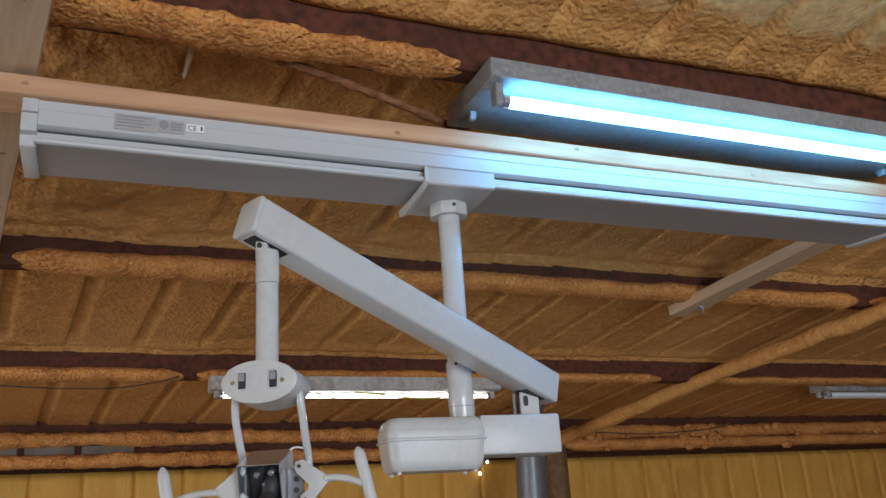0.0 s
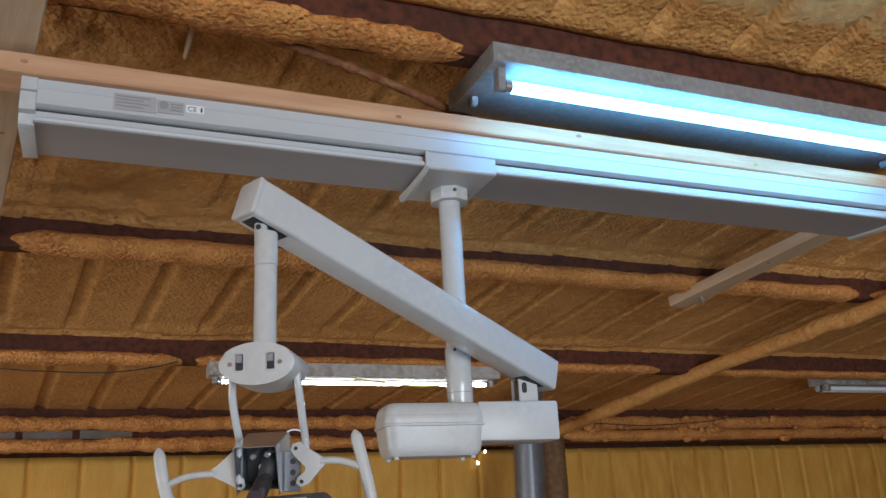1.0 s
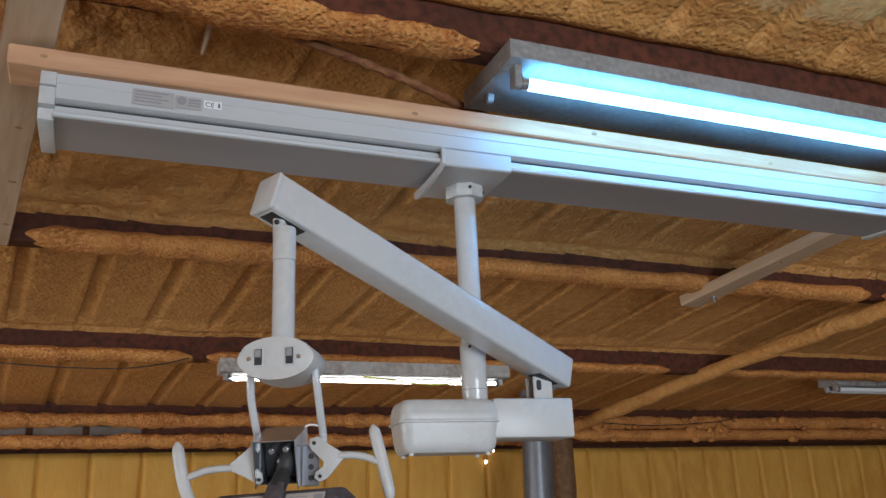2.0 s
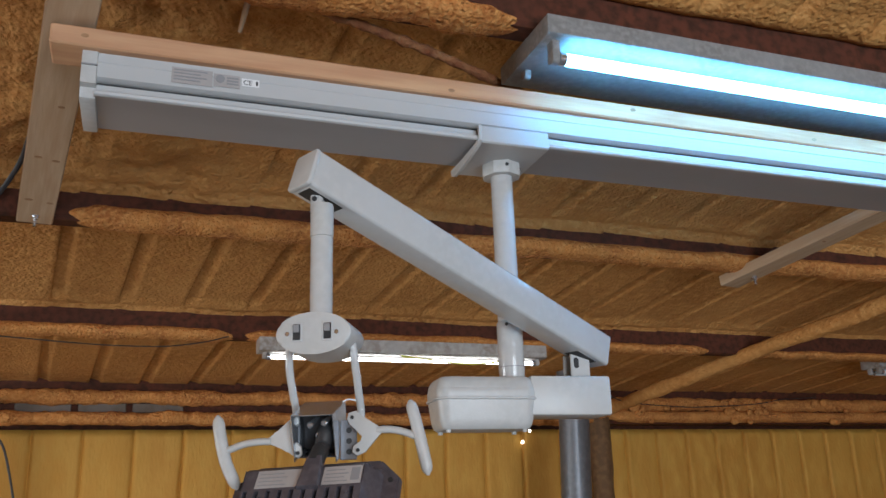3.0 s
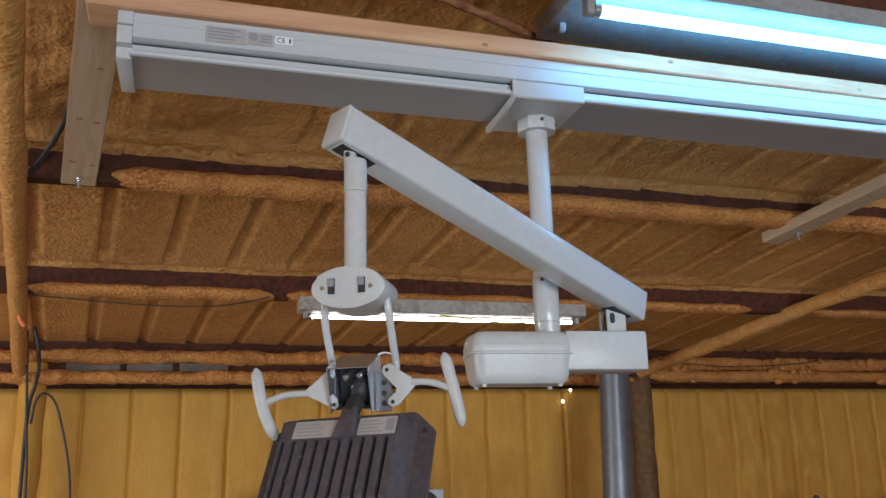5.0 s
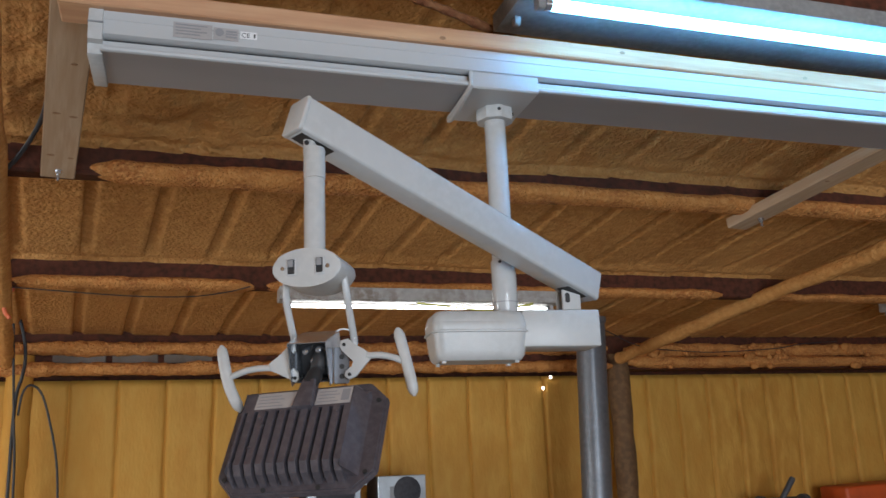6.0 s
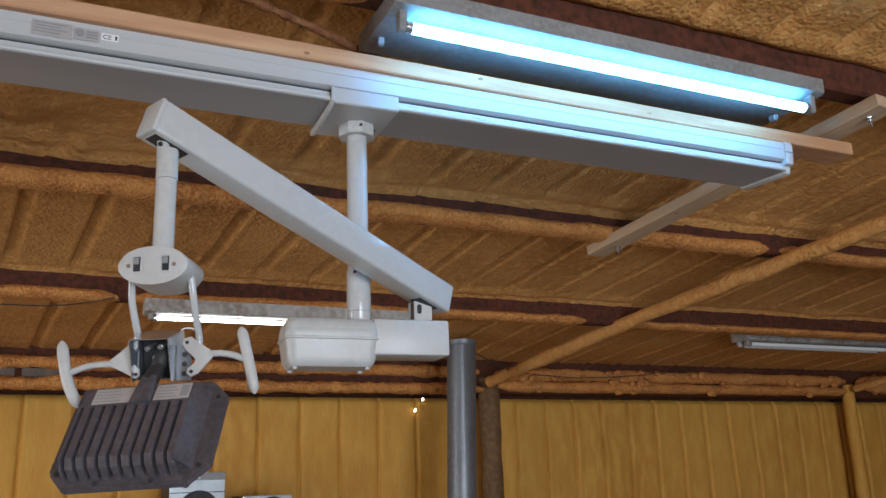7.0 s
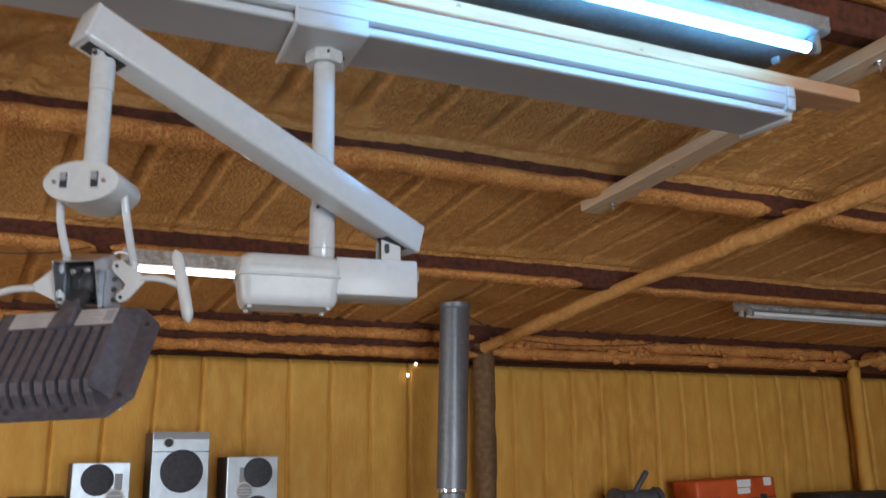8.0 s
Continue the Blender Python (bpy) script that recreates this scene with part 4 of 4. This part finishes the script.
def speaker(x, w, top, kind):
    y, z0 = 4.40, 1.05
    h = top - z0
    s = thing("speaker", pose(x, y, z0) @ pose(0, 0, 0, 0, 0, 4), "silver-fronted stereo speaker with dark sides on a shelf", "speaker", "stereo speakers")
    bm = bmesh.new()
    box(bm, (0.003, 0.012, 0), (w - 0.003, 0.22, h - 0.002), 0.003)
    part("cabinet", bm, speaker_side, s)
    bm = bmesh.new()
    box(bm, (0, 0, 0), (w, 0.014, h), 0.004)
    front = part("front_panel", bm, speaker_silver, s)
    if kind == "mid":
        drivers = ((w * 0.52, h - 0.185, 0.098),)
        bm = bmesh.new()
        rod(bm, [(w * 0.27, -0.004, h - 0.052), (w * 0.27, 0.002, h - 0.052)], 0.026, 24)
        rg = part("port_ring", bm, plastic_white, front)
        bm = bmesh.new()
        rod(bm, [(w * 0.27, -0.006, h - 0.052), (w * 0.27, -0.003, h - 0.052)], 0.020, 24)
        part("port_hole", bm, dark, rg)
        bm = bmesh.new()
        box(bm, (0.002, -0.0015, h - 0.096), (w - 0.002, 0.001, h - 0.092))
        part("panel_joint", bm, dark, front)
        bm = bmesh.new()
        box(bm, (0.002, -0.0025, h - 0.036), (w - 0.002, 0.001, h - 0.002), 0.001)
        part("top_strip", bm, print_grey, front)
    else:
        dx = 0.43 if kind == "left" else 0.60
        drivers = ((w * dx, h - 0.078, 0.070), (w * (0.60 if kind == "right" else 0.42), h - 0.262, 0.072))
        bm = bmesh.new()
        rx = w * (0.73 if kind == "left" else 0.24)
        box(bm, (rx, -0.002, h - 0.125), (rx + 0.035, 0.001, h - 0.052), 0.001)
        part("dark_panel", bm, print_grey, front)
        bm = bmesh.new()
        cx = w * (0.74 if kind == "left" else 0.33)
        prism(bm, ellipse(0.045, 0.045, 28, cx, h - 0.165), -0.007, 0.001, "y", 0.002)
        ho = part("horn_ring", bm, plastic_white, front)
        bm = bmesh.new()
        prism(bm, ellipse(0.036, 0.036, 28, cx, h - 0.165), -0.009, -0.004, "y")
        part("horn", bm, print_grey, ho)
        for k in (-1, 0, 1):
            bm = bmesh.new()
            box(bm, (cx - 0.030, -0.0105, h - 0.165 + k * 0.014 - 0.002), (cx + 0.030, -0.008, h - 0.165 + k * 0.014 + 0.002))
            part("grille_bar", bm, plastic_white, ho)
    for x1, z1, r in drivers:
        bm = bmesh.new()
        rod(bm, [(x1, 0.002, z1), (x1, -0.006, z1), (x1, -0.008, z1)], [r * 1.03, r * 1.03, r * 0.97], 36)
        dr = part("driver_ring", bm, speaker_cone, front)
        bm = bmesh.new()
        rod(bm, [(x1, -0.007, z1), (x1, -0.012, z1), (x1, -0.016, z1)], [r * 0.95, r * 0.7, r * 0.2], 36)
        part("driver_cone", bm, speaker_cone, dr)
    return s


speaker(0.335, 0.255, 1.435, "left")
speaker(0.680, 0.270, 1.575, "mid")
speaker(1.035, 0.255, 1.455, "right")
bm = bmesh.new()
box(bm, (0.06, 4.42, 1.05), (0.325, 4.68, 1.285), 0.02, None, 3)
tagged(mesh_object("stereo_unit", bm, rubber), "black stereo unit on the shelf", "stereo")

bench = thing("bench_shelf", pose(3.0, 4.32, 1.02), "dark wooden bench shelf along the back wall", "shelf")
bm = bmesh.new()
box(bm, (0, 0, -0.04), (3.2, 0.46, 0.0), 0.003)
part("board", bm, shelf_wood, bench)
for x in (0.1, 1.6, 3.05):
    bm = bmesh.new()
    box(bm, (x, 0.04, -1.02), (x + 0.07, 0.11, -0.04), 0.003)
    part("leg", bm, shelf_wood, bench)
case = thing("tool_case", pose(3.93, 4.45, 1.02) @ pose(0, 0, 0, 0, -2, 0), "orange plastic tool case with white labels", "tool case")
bm = bmesh.new()
box(bm, (0, 0, 0), (0.64, 0.24, 0.255), 0.018, None, 3)
body = part("body", bm, case_orange, case)
bm = bmesh.new()
box(bm, (0.01, -0.003, 0.125), (0.63, 0.243, 0.131), 0.001)
part("lid_joint", bm, dark, body)
for x0, x1, z0, z1 in ((0.32, 0.43, 0.20, 0.245), (0.32, 0.42, 0.16, 0.195), (0.54, 0.60, 0.20, 0.25)):
    bm = bmesh.new()
    box(bm, (x0, -0.004, z0), (x1, 0.001, z1), 0.0005)
    part("label_panel", bm, paper_white, body, "plain white label")
for x in (0.12, 0.50):
    bm = bmesh.new()
    box(bm, (x, -0.010, 0.095), (x + 0.05, 0.002, 0.150), 0.003)
    part("latch", bm, dark, body)
grinder = thing("bench_grinder", pose(3.50, 4.50, 1.02), "dark grey bench grinder with a raised lever", "grinder")
bm = bmesh.new()
rod(bm, [(-0.13, 0, 0.15), (-0.12, 0, 0.15), (0.12, 0, 0.15), (0.13, 0, 0.15)], [0.05, 0.065, 0.065, 0.05], 24)
part("motor", bm, tool_grey, grinder)
bm = bmesh.new()
prism(bm, [(-0.10, 0.0), (0.10, 0.0), (0.07, 0.10), (-0.07, 0.10)], -0.06, 0.06, "y", 0.004)
part("base", bm, tool_grey, grinder)
for x in (-0.165, 0.135):
    bm = bmesh.new()
    rod(bm, [(x, 0, 0.15), (x + 0.004, 0, 0.15), (x + 0.026, 0, 0.15), (x + 0.03, 0, 0.15)], [0.07, 0.078, 0.078, 0.07], 28)
    part("wheel_guard", bm, tool_grey, grinder)
bm = bmesh.new()
rod(bm, [(-0.02, -0.02, 0.20), (0.07, -0.02, 0.315), (0.075, -0.02, 0.325)], [0.016, 0.018, 0.013], 14)
part("lever", bm, tool_grey, grinder)
bm = bmesh.new()
box(bm, (5.0, 4.42, 1.02), (5.75, 4.72, 1.175), 0.012, None, 2)
tagged(mesh_object("tool_box", bm, rubber), "black plastic tool box on the bench", "tool box")


# ---------- cords and wires ----------
def cord(name, pts, r, mat, label, category="cord"):
    bm = bmesh.new()
    rod(bm, smooth_path(pts), r, 8)
    return tagged(mesh_object(name, bm, mat), label, category)


cord("black_cable", [(-0.27, 2.02, 2.48), (-0.305, 2.2, 2.475), (-0.344, 2.35, 2.450), (-0.412, 2.46, 2.385), (-0.475, 2.50, 2.335), (-0.53, 2.52, 2.30)], 0.007, rubber, "black cable hanging behind the support board")
cord("hanging_cable", [(-0.70, 4.42, 2.33), (-0.68, 4.43, 2.26), (-0.655, 4.45, 2.16), (-0.645, 4.46, 2.06), (-0.660, 4.5, 1.98), (-0.685, 4.52, 1.85), (-0.69, 4.53, 1.4), (-0.69, 4.53, 0.9)], 0.008, rubber, "black cable hanging down the foamed post")
cord("hanging_cable", [(-0.71, 4.44, 2.30), (-0.70, 4.45, 2.15), (-0.690, 4.45, 2.00), (-0.672, 4.45, 1.75), (-0.66, 4.46, 1.58), (-0.65, 4.46, 1.2)], 0.006, rubber, "black cable hanging down the foamed post")
cord("hanging_cable", [(-0.66, 4.46, 1.80), (-0.645, 4.45, 1.90), (-0.613, 4.45, 1.938), (-0.567, 4.45, 1.905), (-0.53, 4.46, 1.801), (-0.48, 4.46, 1.577), (-0.46, 4.46, 1.3)], 0.0055, rubber, "thin black cable looped over the post")
cord("extension_cord", [(-0.72, 3.50, 2.40), (-0.665, 3.55, 2.355), (-0.611, 3.6, 2.292), (-0.585, 3.62, 2.243), (-0.605, 3.62, 2.21), (-0.610, 3.62, 2.155), (-0.588, 3.62, 2.121)], 0.008, cord_orange, "orange extension cord on the foamed post")
cord("extension_cord", [(-0.55, 2.36, 2.56), (-0.50, 2.38, 2.515), (-0.467, 2.40, 2.473), (-0.49, 2.41, 2.462), (-0.54, 2.42, 2.455)], 0.010, cord_orange, "orange extension cord under the roof")
# foam-crusted brace rod and a stray sliver under the first bay
pts = smooth_path([(0.02, 1.47, 2.560), (0.18, 1.50, 2.545), (0.286, 1.535, 2.535), (0.435, 1.575, 2.525), (0.560, 1.612, 2.515), (0.730, 1.672, 2.50), (0.80, 1.70, 2.496)], 14)
bm = bmesh.new()
rod(bm, pts, [0.0105 * (1.0 + 0.5 * fbm(p.x * 40, 1.0, 0.0)) for p in pts], 10)
tagged(mesh_object("brace_rod", bm, rope_foam, 60), "thin brown foam-crusted rod across the ceiling foam", "rod")
bm = bmesh.new()
rod(bm, [(0.137, 1.49, 2.550), (0.134, 1.56, 2.535), (0.129, 1.625, 2.515)], [0.006, 0.0065, 0.004], 8)
tagged(mesh_object("foam_sliver", bm, pine_pale), "pale sliver hanging from the ceiling foam", "sliver")
cord("roof_wire", [(2.20, 4.15, 2.19), (2.33, 4.20, 2.15), (2.448, 4.25, 2.115), (2.671, 4.42, 2.106), (2.993, 4.52, 2.101), (3.186, 4.52, 2.097), (3.588, 4.52, 2.118), (3.80, 4.53, 2.148), (4.1, 4.56, 2.17)], 0.0028, rubber, "thin dark wire along the eave", "wire")
cord("roof_wire", [(-0.56, 3.45, 2.212), (-0.421, 3.44, 2.201), (-0.156, 3.43, 2.183), (0.067, 3.43, 2.183), (0.213, 3.43, 2.203), (0.309, 3.43, 2.229)], 0.0022, rubber, "thin dark wire hanging along a purlin", "wire")
cord("yellow_cord", [(0.98, 3.36, 2.160), (1.15, 3.35, 2.140), (1.27, 3.35, 2.132), (1.40, 3.36, 2.146), (1.50, 3.37, 2.165)], 0.0035, tube_yellow, "thin yellow cord sagging under a strip lamp")
